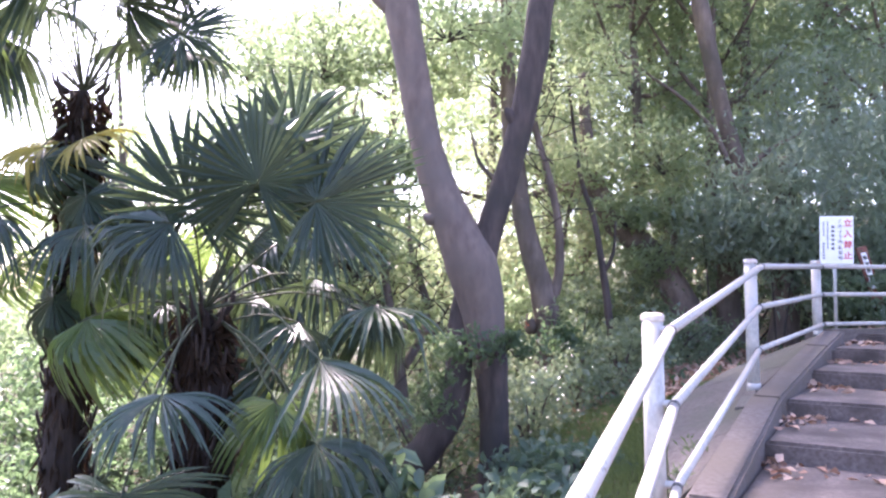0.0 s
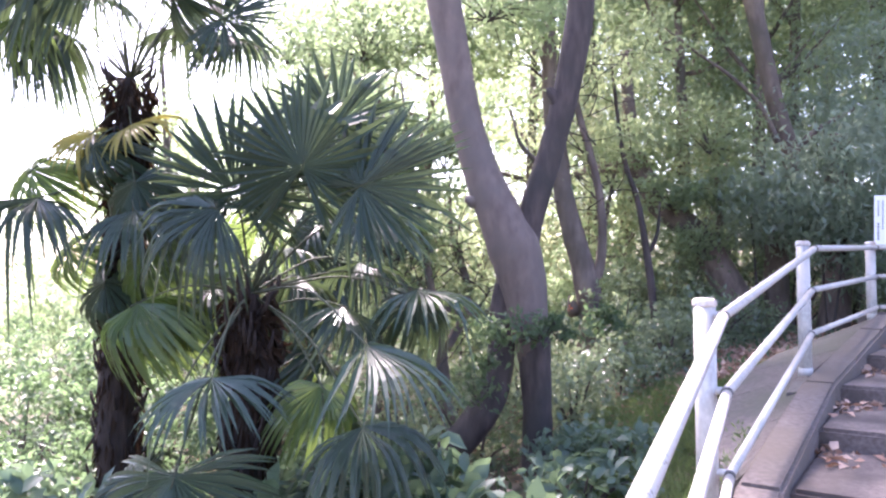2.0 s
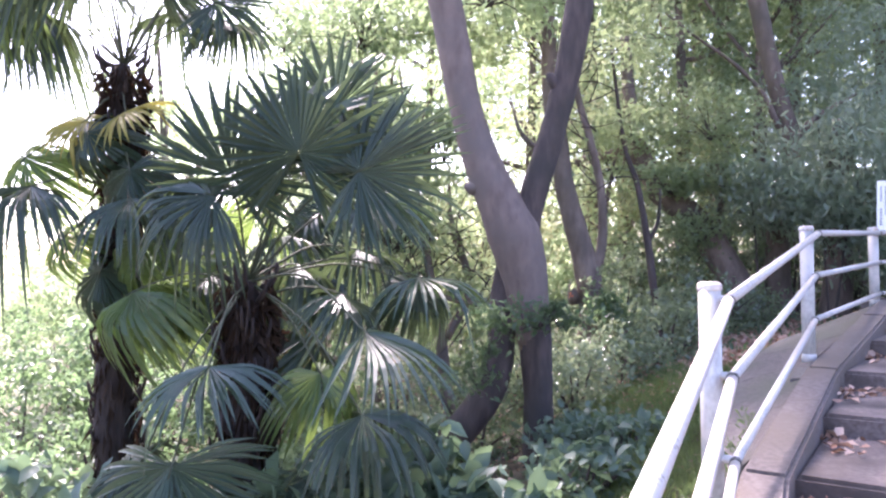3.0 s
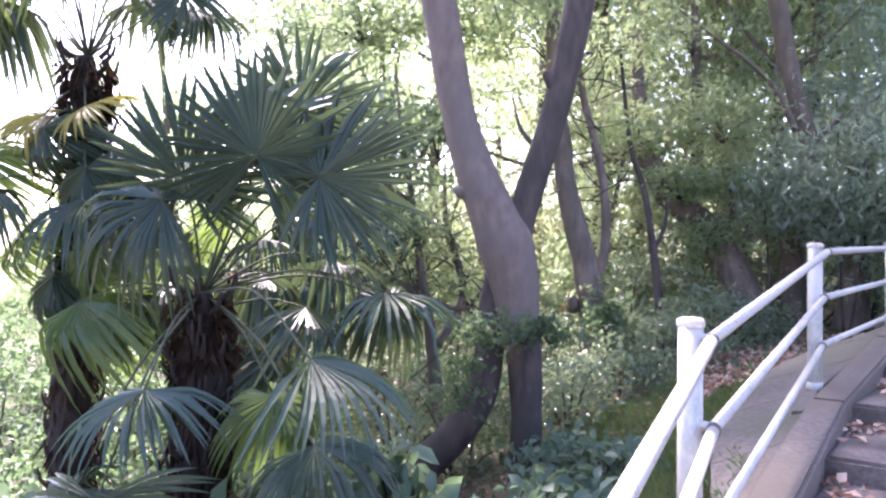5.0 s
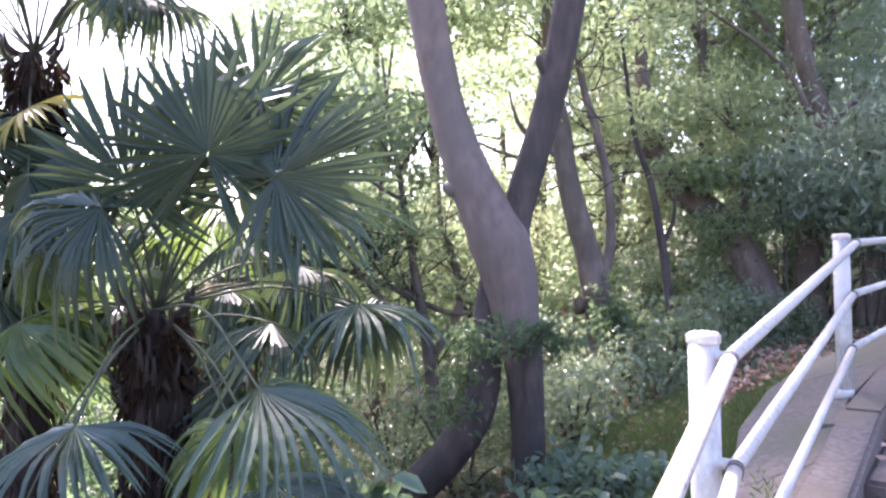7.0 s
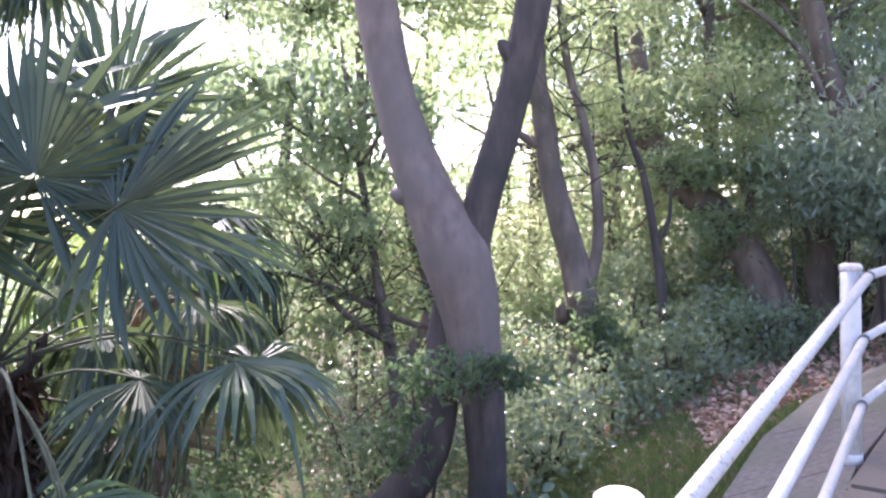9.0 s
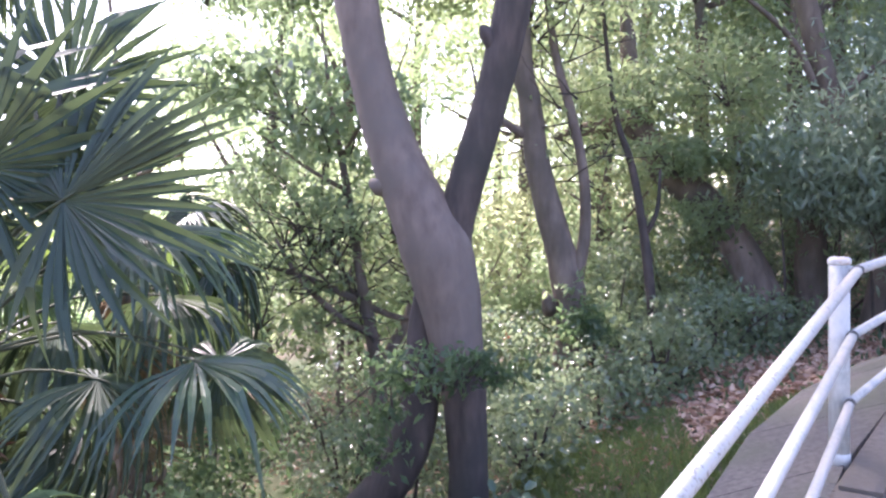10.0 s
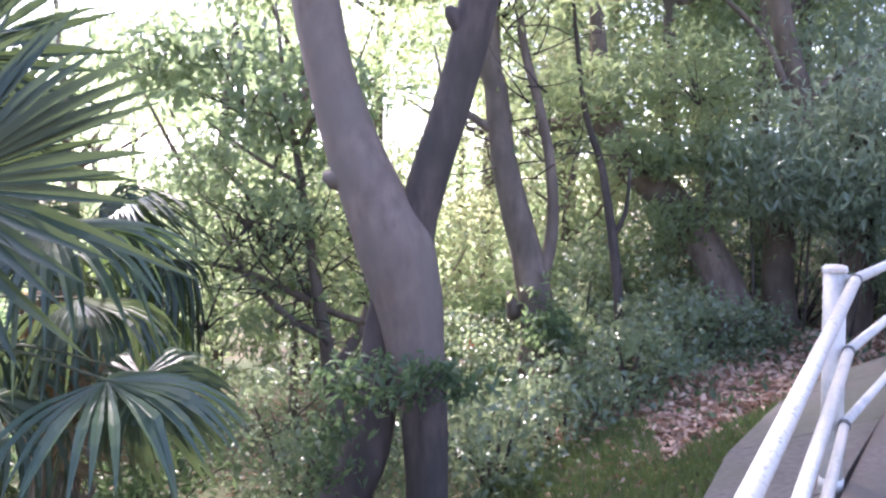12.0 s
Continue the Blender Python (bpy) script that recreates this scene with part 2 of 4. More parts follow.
def ground_z(x, y):
    z = -0.05 + 0.75 * math.tanh((x - 0.5) / 1.6)
    z -= 0.13 * max(0.0, min(3.5 - y, 12.0))
    z += 0.30 * max(0.0, min(x - 4.2, 12.0)) - 0.06 * max(0.0, min(-x - 3, 20))
    z += 0.05 * max(0.0, min(y - 11, 40))
    z += 0.05 * noise.noise((x * 0.9, y * 0.9, 3.1)) + 0.02 * noise.noise((x * 3, y * 3, 1.1))
    u = x - line_x(y)
    if y < 8.6 and -0.35 < u < 3.2:
        z = min(z, stair_z(y) - 0.18)
    elif y < 8.6 and u >= 3.2:
        z = max(z, stair_z(y) - 0.1 + 0.2 * (u - 3.2)) if u < 8 else z
    return z


def axis(lo, hi, fine_lo, fine_hi, step):
    fine = list(np.arange(fine_lo, fine_hi, step))
    a, b, s, t = [], [], step, step
    x = fine_lo
    while x > lo:
        s *= 1.35
        x -= s
        a.append(x)
    x = fine[-1]
    while x < hi:
        t *= 1.35
        x += t
        b.append(x)
    return a[::-1] + fine + b


GX, GY = axis(-160, 160, -5, 6, 0.12), axis(-120, 300, -2, 12, 0.12)
gv = [(x, y, ground_z(x, y)) for y in GY for x in GX]
gw = len(GX)
gf = [(j * gw + i, j * gw + i + 1, (j + 1) * gw + i + 1, (j + 1) * gw + i) for j in range(len(GY) - 1) for i in range(gw - 1)]
tagged(mesh_ob("ground", gv, gf, SOIL), "sloping dark woodland soil with moss and leaf mould", "ground", kind="structure")

# ---- steps, kerb and apron ----
stairs = empty("staircase", "shallow weathered concrete garden steps climbing a bank", "stairs", kind="structure")


def frame_at(y):
    """Point on the post line, the way up the steps and the way across them."""
    e = 0.05
    d = Vector((line_x(y + e) - line_x(y - e), 2 * e, 0)).normalized()
    return Vector((line_x(y), y, 0)), d, Vector((d.y, -d.x, 0))


def slab_prism(name, plan, z_top, z_low, mat, parent, label="", bevel=0.012):
    bm = bmesh.new()
    zt = z_top if isinstance(z_top, (list, tuple)) else [z_top] * len(plan)
    top = [bm.verts.new((p[0], p[1], z)) for p, z in zip(plan, zt)]
    low = [bm.verts.new((p[0], p[1], z_low)) for p in plan]
    bm.faces.new(top)
    bm.faces.new(low[::-1])
    for i in range(len(plan)):
        j = (i + 1) % len(plan)
        bm.faces.new((top[j], top[i], low[i], low[j]))
    bmesh.ops.recalc_face_normals(bm, faces=bm.faces)
    edges = [e for e in bm.edges if all(v in top for v in e.verts)]
    bmesh.ops.bevel(bm, geom=edges, offset=bevel, segments=2, affect="EDGES")
    return part(name, bm, mat, parent, label)


KERB_OUT, KERB_IN = 0.03, 0.22
nosings = [-4.6, -3.5, -2.4, -1.3, -0.2, 0.9, 1.95, 2.85, 3.62, 4.42, 5.24, 6.05, 6.86, 7.55]
for i, y in enumerate(nosings):
    y2 = nosings[i + 1] if i + 1 < len(nosings) else 10.5
    a, d, r = frame_at(y)
    b, d2, r2 = frame_at(y2 + 0.02)
    if i + 1 == len(nosings):
        b, r2 = a + Vector((1.1, 2.1, 0)), Vector((1, -0.3, 0))
    far = 2.7 if i + 1 < len(nosings) else 3.4
    plan = [a + r * KERB_IN, a + r * far, b + r2 * far, b + r2 * KERB_IN]
    slab_prism("step", plan, stair_z(y), stair_z(y) - 0.5, STEP_TOP, stairs, bevel=0.02)

kerb_y = list(np.arange(-4.6, 6.9, 1.62)) + [7.42]
for y, y2 in zip(kerb_y, kerb_y[1:]):
    a, d, r = frame_at(y)
    b, d2, r2 = frame_at(y2 - 0.006)
    plan = [a + r * KERB_OUT, a + r * KERB_IN, b + r2 * KERB_IN, b + r2 * KERB_OUT]
    z1, z2 = stair_z(y) + 0.045, stair_z(y2) + 0.045
    slab_prism("kerb_stone", plan, [z1, z1, z2, z2], -1.2, CONCRETE, stairs, "smooth sloping concrete edge beam", 0.018)
# kerb of the landing, turning away
slab_prism("kerb_stone", [(2.98, 7.43), (3.20, 7.33), (5.6, 8.05), (5.5, 8.3)], 1.045, -0.5, CONCRETE, stairs, "smooth sloping concrete edge beam", 0.018)

apron = empty("apron", "mossy grey concrete apron beside the steps", "paving", kind="structure")
AP_OUT = [(0.98, 3.75), (1.10, 4.5), (1.30, 5.35), (1.64, 6.15), (2.12, 6.95), (2.72, 7.72)]
AP_IN = [(1.10, 3.75), (1.475, 4.5), (1.895, 5.40), (2.37, 6.16), (2.90, 7.02), (3.10, 7.38)]


def apron_edge(y):
    """The apron's outer edge in plan."""
    for (x1, y1), (x2, y2) in zip(AP_OUT, AP_OUT[1:]):
        if y1 <= y <= y2:
            return x1 + (x2 - x1) * (y - y1) / (y2 - y1)
    return 99.0


for k in range(len(AP_IN) - 1):
    plan = [AP_OUT[k], AP_OUT[k + 1], AP_IN[k + 1], AP_IN[k]]
    slab_prism("slab", plan, [stair_z(p[1]) + (-0.10 - 0.04 * (p[1] - 3.75) if p in AP_OUT else 0.012) for p in plan], -0.4, SLAB_MAT, apron, bevel=0.003)
# dark strip stands in for the shaded gap between apron and kerb
slab_prism("gap_strip", [(1.62, 4.98), (1.69, 4.95), (1.80, 5.19), (1.73, 5.22)], [0.645, 0.652, 0.69, 0.683], 0.5, BAND, apron, "small dark strip in place of the gap beside the kerb", 0.004)

# ---- white tubular handrail ----
rail = empty("handrail", "white painted tubular steel handrail with three rails, chipped and stained", "handrail")
POSTS = [(-0.72, -1.98, 0.66), (0.09, 0.66, 0.95), (0.80, 3.20, 1.282), (1.88, 5.43, 1.617), (3.09, 7.40, 1.70), (5.05, 8.02, 1.70)]
JOINTS = [[(-0.68, -2.0, 0.60), (-0.68, -2.0, 0.30), (-0.68, -2.0, -0.02)],
          [(0.12, 0.64, 0.89), (0.12, 0.64, 0.59), (0.12, 0.64, 0.28)],
          [(0.865, 3.16, 1.213), (0.873, 3.16, 0.914), (0.878, 3.16, 0.592)],
          [(1.945, 5.39, 1.562), (1.925, 5.39, 1.279), (1.915, 5.39, 0.985)],
          [(3.13, 7.36, 1.640), (3.125, 7.36, 1.374), (3.13, 7.36, 1.091)],
          [(5.08, 7.97, 1.640), (5.08, 7.97, 1.374), (5.08, 7.97, 1.105)]]
for i, (x, y, z) in enumerate(POSTS):
    low = min(stair_z(y), 1.0) - 0.12
    R = 0.0425
    post = tube("post", [(x, y, low), (x, y, z - 0.018)], [R, R], PAINT, rail, sides=24, step=99)
    cap = tube("cap", [(x, y, z - 0.034), (x, y, z - 0.03), (x, y, z - 0.012), (x, y, z - 0.002), (x, y, z)],
               [R + 0.003, R + 0.005, R + 0.005, R - 0.008, R - 0.03], RUST, post, "domed post cap with rust stains", 24, 0.004)
    tube("base_collar", [(x, y, low + 0.1), (x, y, low + 0.165)], [R + 0.006, R + 0.004], PAINT, post, "", 20, 99)
for i in range(len(POSTS) - 1):
    for k in range(3):
        a, b = Vector(JOINTS[i][k]), Vector(JOINTS[i + 1][k])
        r = (0.0215, 0.0205, 0.019)[k]
        d = (b - a).normalized()
        bar = tube("rail", [a, b], [r, r], RAIL_PAINT if k == 0 else PAINT, rail, "grimy weathered top rail" if k == 0 else "", 20, 99)
        tube("collar", [b - d * 0.045, b - d * 0.033], [r + 0.0035, r + 0.0035], BAND, bar, "dark joint ring", 20, 99)
        tube("collar", [b - d * 0.022, b - d * 0.012], [r + 0.0025, r + 0.0025], BAND, bar, "dark joint ring", 20, 99)
        bm = bmesh.new()
        bmesh.ops.create_uvsphere(bm, u_segments=20, v_segments=10, radius=r * 1.01)
        bmesh.ops.translate(bm, verts=bm.verts, vec=b)
        for f in bm.faces:
            f.smooth = True
        part("elbow", bm, PAINT, bar)
        x, y, _ = POSTS[i + 1]
        tube("bracket", [(x, y, b.z), b], [0.016, 0.016], PAINT, bar, "", 10, 99)


# ---- trees ----
def trunk_tree(name, label, stems, mat, rough=0.09):
    """stems: lists of (points, radii, part name)."""
    t = empty(name, label, "tree")
    for i, (pts, radii, nm, *own) in enumerate(stems):
        tube(nm, pts, radii, own[0] if own else mat, t, "", 18 if radii[0] > 0.08 else 9, 0.10, rough, i * 3.7)
    return t


# dark bark: shade put into the right limb, damp and shade into lower stems
main = trunk_tree("forked_tree", "large smooth grey-barked tree with a forked trunk and crossing stems", [
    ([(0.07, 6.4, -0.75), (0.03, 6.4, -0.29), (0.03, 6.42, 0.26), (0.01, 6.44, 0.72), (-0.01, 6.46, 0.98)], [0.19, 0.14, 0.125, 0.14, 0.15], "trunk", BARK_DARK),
    ([(0.0, 6.44, 0.66), (-0.03, 6.44, 1.0), (-0.09, 6.45, 1.35), (-0.17, 6.45, 1.66), (-0.31, 6.45, 1.98), (-0.44, 6.45, 2.30), (-0.545, 6.45, 2.65), (-0.63, 6.45, 3.05), (-0.71, 6.45, 3.53), (-0.80, 6.45, 4.1), (-0.95, 6.6, 5.4), (-1.3, 6.9, 7.0)],
     [0.13, 0.165, 0.205, 0.225, 0.190, 0.158, 0.142, 0.143, 0.146, 0.16, 0.14, 0.09], "trunk"),
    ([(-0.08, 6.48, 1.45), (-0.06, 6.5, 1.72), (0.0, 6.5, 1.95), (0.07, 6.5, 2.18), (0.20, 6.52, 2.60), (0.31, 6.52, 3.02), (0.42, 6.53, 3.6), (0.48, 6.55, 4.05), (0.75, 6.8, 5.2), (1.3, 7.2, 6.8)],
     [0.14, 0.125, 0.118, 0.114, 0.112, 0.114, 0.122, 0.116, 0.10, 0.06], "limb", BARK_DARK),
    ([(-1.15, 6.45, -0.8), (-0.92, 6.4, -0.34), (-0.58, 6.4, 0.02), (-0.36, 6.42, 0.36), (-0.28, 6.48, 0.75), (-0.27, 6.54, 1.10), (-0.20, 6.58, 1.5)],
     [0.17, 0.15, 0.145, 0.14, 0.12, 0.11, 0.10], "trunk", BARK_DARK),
    ([(-0.40, 6.42, 2.06), (-0.53, 6.40, 2.05), (-0.57, 6.39, 2.09)], [0.11, 0.065, 0.015], "branch_stub"),
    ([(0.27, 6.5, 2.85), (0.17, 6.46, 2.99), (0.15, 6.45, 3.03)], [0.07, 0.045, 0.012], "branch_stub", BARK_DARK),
    ([(-0.80, 6.45, 3.9), (-1.0, 6.4, 4.05), (-1.2, 6.3, 4.3)], [0.08, 0.05, 0.03], "branch_stub")], BARK, 0.05)

second = trunk_tree("leaning_tree", "brown-grey tree leaning slightly, a thin stem forking from it", [
    ([(0.56, 8.95, -0.5), (0.56, 8.95, 0.28), (0.60, 8.95, 0.74), (0.59, 8.95, 1.14), (0.45, 8.95, 1.74), (0.30, 8.95, 2.34), (0.23, 8.95, 2.99), (0.15, 8.95, 3.6), (0.1, 9.1, 6.5)], [0.19, 0.16, 0.15, 0.155, 0.135, 0.12, 0.11, 0.10, 0.05], "trunk"),
    ([(0.64, 8.93, 1.2), (0.74, 8.93, 1.74), (0.72, 8.93, 2.34), (0.60, 8.95, 2.93), (0.45, 9.0, 3.57), (0.3, 9.2, 5.0)], [0.07, 0.055, 0.05, 0.045, 0.04, 0.02], "limb"),
    ([(0.40, 8.95, 0.95), (0.38, 8.87, 1.06), (0.35, 8.84, 1.16)], [0.08, 0.06, 0.015], "branch_stub"),
    ([(0.27, 8.95, 2.6), (-0.02, 8.85, 2.78), (-0.22, 8.8, 3.0), (-0.32, 8.8, 3.4)], [0.05, 0.038, 0.025, 0.006], "limb")], BARK_FAR)
trunk_tree("slender_tree", "slender dark young tree with a small fork", [
    ([(1.45, 9.3, 0.0), (1.40, 9.3, 0.49), (1.35, 9.3, 1.22), (1.29, 9.3, 1.74), (1.19, 9.3, 2.36), (1.03, 9.3, 2.92), (0.9, 9.4, 4.2)], [0.06, 0.05, 0.05, 0.045, 0.035, 0.03, 0.015], "trunk"),
    ([(1.30, 9.3, 1.65), (1.42, 9.28, 1.89), (1.45, 9.2, 2.3)], [0.03, 0.025, 0.012], "limb")], BARK_DARK)
bowed = trunk_tree("bowed_tree", "thick bowed tree leaning far over with a horizontal limb", [
    ([(2.75, 10.2, 0.2), (2.67, 10.2, 0.70), (2.33, 10.2, 1.50), (1.99, 10.2, 2.01), (1.59, 10.25, 2.36), (1.42, 10.3, 2.71), (1.25, 10.4, 3.3), (1.2, 10.6, 4.6)], [0.24, 0.21, 0.20, 0.18, 0.16, 0.14, 0.11, 0.06], "trunk"),
    ([(1.46, 10.3, 2.6), (1.19, 10.2, 2.87), (0.82, 10.2, 2.86), (0.4, 10.1, 2.75)], [0.11, 0.09, 0.08, 0.05], "limb"),
    ([(2.2, 10.2, 1.7), (2.35, 10.15, 2.1), (2.3, 10.1, 2.7)], [0.06, 0.045, 0.03], "limb")], BARK_FAR)
trunk_tree("tall_tree", "tall brown tree rising out of dense evergreen leaves", [
    ([(3.25, 10.5, 0.1), (3.22, 10.5, 0.49), (3.13, 10.5, 1.25), (3.20, 10.5, 2.13), (3.36, 10.5, 2.9), (3.24, 10.5, 3.5), (3.10, 10.5, 4.1), (2.86, 10.5, 5.5), (2.5, 11.0, 9.0)], [0.24, 0.19, 0.16, 0.13, 0.115, 0.115, 0.115, 0.12, 0.07], "trunk"),
    ([(3.18, 10.45, 3.2), (2.95, 10.4, 3.7), (2.55, 10.3, 4.1), (2.0, 10.2, 4.5), (1.3, 10.1, 5.1)], [0.045, 0.035, 0.026, 0.016, 0.005], "limb"),
    ([(3.26, 10.45, 2.9), (3.6, 10.35, 3.3), (4.1, 10.3, 3.6)], [0.05, 0.04, 0.02], "limb")], BARK_FAR)
trunk_tree("old_tree", "dark old trunk standing in the shade of shrubs", [
    ([(3.62, 10.0, 0.2), (3.65, 10.0, 0.69), (3.72, 10.0, 1.18), (3.73, 10.0, 1.73), (3.8, 10.0, 3.2)], [0.26, 0.2, 0.17, 0.16, 0.12], "trunk")], BARK_FAR)
trunk_tree("pale_stump", "short pale trunk among glossy shrubs", [
    ([(1.03, 8.8, -0.3), (1.02, 8.8, -0.05), (0.98, 8.8, 0.62)], [0.11, 0.09, 0.075], "trunk")], BARK)
sap = trunk_tree("branching_sapling", "thin reddish-brown young tree with many spreading twigs", [
    ([(-0.95, 8.0, -0.8), (-0.97, 8.0, -0.36), (-1.07, 8.0, 0.65), (-1.17, 8.0, 1.27), (-1.25, 8.0, 1.8), (-1.34, 8.0, 2.4), (-1.42, 8.0, 2.8), (-1.5, 8.0, 3.6)], [0.09, 0.08, 0.062, 0.05, 0.038, 0.03, 0.025, 0.01], "trunk"),
    ([(-1.19, 8.0, 1.13), (-1.51, 7.9, 1.30), (-1.94, 7.9, 1.44), (-2.5, 7.85, 1.5)], [0.035, 0.03, 0.022, 0.01], "limb"),
    ([(-1.03, 8.0, 0.81), (-1.38, 7.9, 1.03), (-1.70, 7.8, 1.39), (-1.84, 7.7, 1.7)], [0.035, 0.03, 0.022, 0.01], "limb"),
    ([(-1.14, 8.0, 1.1), (-0.85, 8.1, 0.98), (-0.6, 8.15, 1.0), (-0.3, 8.2, 1.2)], [0.03, 0.028, 0.02, 0.01], "limb"),
    ([(-1.0, 8.0, 0.6), (-0.80, 8.2, 1.00), (-0.80, 8.3, 1.29), (-0.92, 8.3, 1.70), (-0.99, 8.3, 1.94), (-1.0, 8.3, 2.6)], [0.05, 0.05, 0.045, 0.035, 0.03, 0.01], "limb"),
    ([(-1.28, 8.0, 2.1), (-1.6, 7.9, 2.3), (-2.0, 7.8, 2.6)], [0.022, 0.018, 0.008], "limb"),
    ([(-1.34, 8.0, 2.4), (-1.1, 7.9, 2.7), (-0.8, 7.8, 3.0)], [0.02, 0.015, 0.008], "limb")], BARK_FAR)


def spray(tree, starts, count, length, seed, mat=BARK_DARK):
    """Fine crooked twigs that leave the given limbs."""
    rng, specs = random.Random(seed), []
    for k in range(count):
        p = Vector(starts[k % len(starts)]) + Vector((rng.uniform(-0.15, 0.15), rng.uniform(-0.1, 0.1), rng.uniform(-0.2, 0.2)))
        d = Vector((rng.uniform(-1, 1), rng.uniform(-0.6, 0.6), rng.uniform(-0.2, 0.8))).normalized()
        pts = [p]
        for j in range(4):
            d = (d + Vector((rng.uniform(-0.5, 0.5), rng.uniform(-0.4, 0.4), rng.uniform(-0.3, 0.5)))).normalized()
            pts.append(pts[-1] + d * length * rng.uniform(0.15, 0.35))
        specs.append((pts, [0.011, 0.009, 0.007, 0.005, 0.003], 4))
    tubes("twig_spray", specs, mat, tree)


spray(sap, [(-1.05, 8, 0.7), (-1.17, 8, 1.2), (-1.5, 7.9, 1.3), (-1.9, 7.9, 1.42), (-1.38, 7.9, 1.03), (-1.7, 7.8, 1.4), (-1.23, 8, 1.75), (-0.8, 8.3, 1.3), (-0.92, 8.3, 1.7), (-1.36, 8, 2.5), (-0.6, 8.15, 1.0)], 70, 0.75, 3)
spray(second, [(0.6, 8.93, 2.9), (0.72, 8.93, 2.3), (0.3, 8.95, 2.4), (0.45, 8.95, 3.4)], 24, 0.8, 4)


def twiggy(tree, specs, mat_leaf, size, per, r, name="crown", label=""):
    """A crown with twigs: clumps on ellipsoids, each clump tied to the middle by a twig."""
    P, tw = [], []
    for c, rad, count in specs:
        cc, p = clumps(c, rad, count, per, r)
        P.append(p)
        for q in cc[::3]:
            m = Vector(c) * 0.6 + Vector(q) * 0.4 - Vector((0, 0, 0.12))
            tw.append(([Vector(c) - Vector((0, 0, rad[2] * 0.6)), m, Vector(q)], [0.014, 0.009, 0.004], 4))
    P = np.concatenate(P)
    tubes("twig_spray", tw, BARK_DARK, tree)
    return leaf_cloud(name, P, size, mat_leaf, tree, label)


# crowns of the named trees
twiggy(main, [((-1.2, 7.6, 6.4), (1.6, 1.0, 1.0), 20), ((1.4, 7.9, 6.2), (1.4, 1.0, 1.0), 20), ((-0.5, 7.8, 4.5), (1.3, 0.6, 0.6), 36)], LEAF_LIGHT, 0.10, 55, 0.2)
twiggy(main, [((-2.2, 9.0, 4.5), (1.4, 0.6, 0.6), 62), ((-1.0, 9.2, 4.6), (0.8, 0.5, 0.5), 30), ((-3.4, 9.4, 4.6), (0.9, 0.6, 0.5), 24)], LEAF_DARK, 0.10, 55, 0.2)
# high leaves out of view, added to keep the sun off steps and landing
twiggy(main, [((0.0, 8.4, 6.9), (2.0, 2.4, 0.6), 185), ((1.5, 11.0, 7.4), (1.5, 1.3, 0.6), 60)], LEAF_MID, 0.13, 55, 0.24)
twiggy(second, [((0.2, 9.3, 4.3), (1.5, 0.9, 1.0), 70), ((0.7, 9.4, 2.8), (0.7, 0.4, 0.5), 16), ((0.75, 8.75, 0.95), (0.22, 0.15, 0.3), 10)], LEAF_MID, 0.09, 60, 0.14)
twiggy(sap, [((-1.6, 8.1, 2.0), (1.0, 0.7, 0.8), 55), ((-2.1, 7.9, 1.2), (0.8, 0.5, 0.5), 26), ((-0.7, 8.3, 1.4), (0.5, 0.4, 0.8), 24)], LEAF_MID, 0.085, 42, 0.12)
# dark leaves: the backlit silhouette against the sky is put into their colour
twiggy(sap, [((-1.7, 7.8, 2.9), (0.75, 0.5, 0.45), 34), ((-1.0, 7.9, 2.75), (0.4, 0.4, 0.4), 12), ((-2.5, 7.8, 3.2), (0.6, 0.4, 0.3), 22)], LEAF_DARK, 0.12, 26, 0.13)
twiggy(sap, [((-1.9, 8.0, 1.9), (0.8, 0.5, 0.5), 30), ((-2.4, 7.9, 1.3), (0.7, 0.5, 0.5), 22), ((-1.3, 8.2, 1.6), (0.6, 0.4, 0.9), 22)], LEAF_DARK, 0.075, 36, 0.11)


def background_tree(x, y, h, spread, mat, leaf, name, label, n, per=55, trunk_mat=BARK_FAR, low=0.35):
    z0 = ground_z(x, y)
    t = empty(name, label, "tree")
    lean = RNG.uniform(-0.6, 0.6, 2)
    top = Vector((x + lean[0], y + lean[1], z0 + h))
    mid = Vector((x + lean[0] * 0.2 + RNG.uniform(-0.2, 0.2), y, z0 + h * 0.45))
    r = 0.015 * h
    tube("trunk", [(x, y, z0 - 0.3), mid, top], [r * 1.3, r * 0.9, r * 0.2], trunk_mat, t, "", 10, 0.3, 0.1, x)
    specs, P = [], []
    for k in range(7):
        a = k * 2.4 + x
        s = mid.lerp(top, RNG.uniform(-0.2, 0.7))
        e = s + Vector((math.cos(a) * spread * 0.8, math.sin(a) * spread * 0.8, h * RNG.uniform(0.05, 0.3)))
        specs.append(([s, s.lerp(e, 0.5) + Vector((0, 0, -0.1)), e], [r * 0.45, r * 0.3, r * 0.08], 6))
        _, p = clumps(e, (spread * 0.55, spread * 0.55, h * 0.13), max(4, n // 7), per, 0.26)
        P.append(p)
    _, p = clumps((x + lean[0] * 0.7, y + lean[1] * 0.7, z0 + h * (low + 1) / 2), (spread, spread, h * (1 - low) / 2), n * 2 // 3, per, 0.3)
    P.append(p)
    _, p = clumps(top - Vector((0, 0, h * 0.06)), (spread * 0.5, spread * 0.5, h * 0.1), max(5, n // 6), per, 0.26)
    P.append(p)
    for pts, radii, sides in specs:
        tube("limb", pts, radii, trunk_mat, t, "", sides, 0.3)
    leaf_cloud("crown", np.concatenate(P), leaf, mat, t)
    return t


BG = "woodland trees behind"
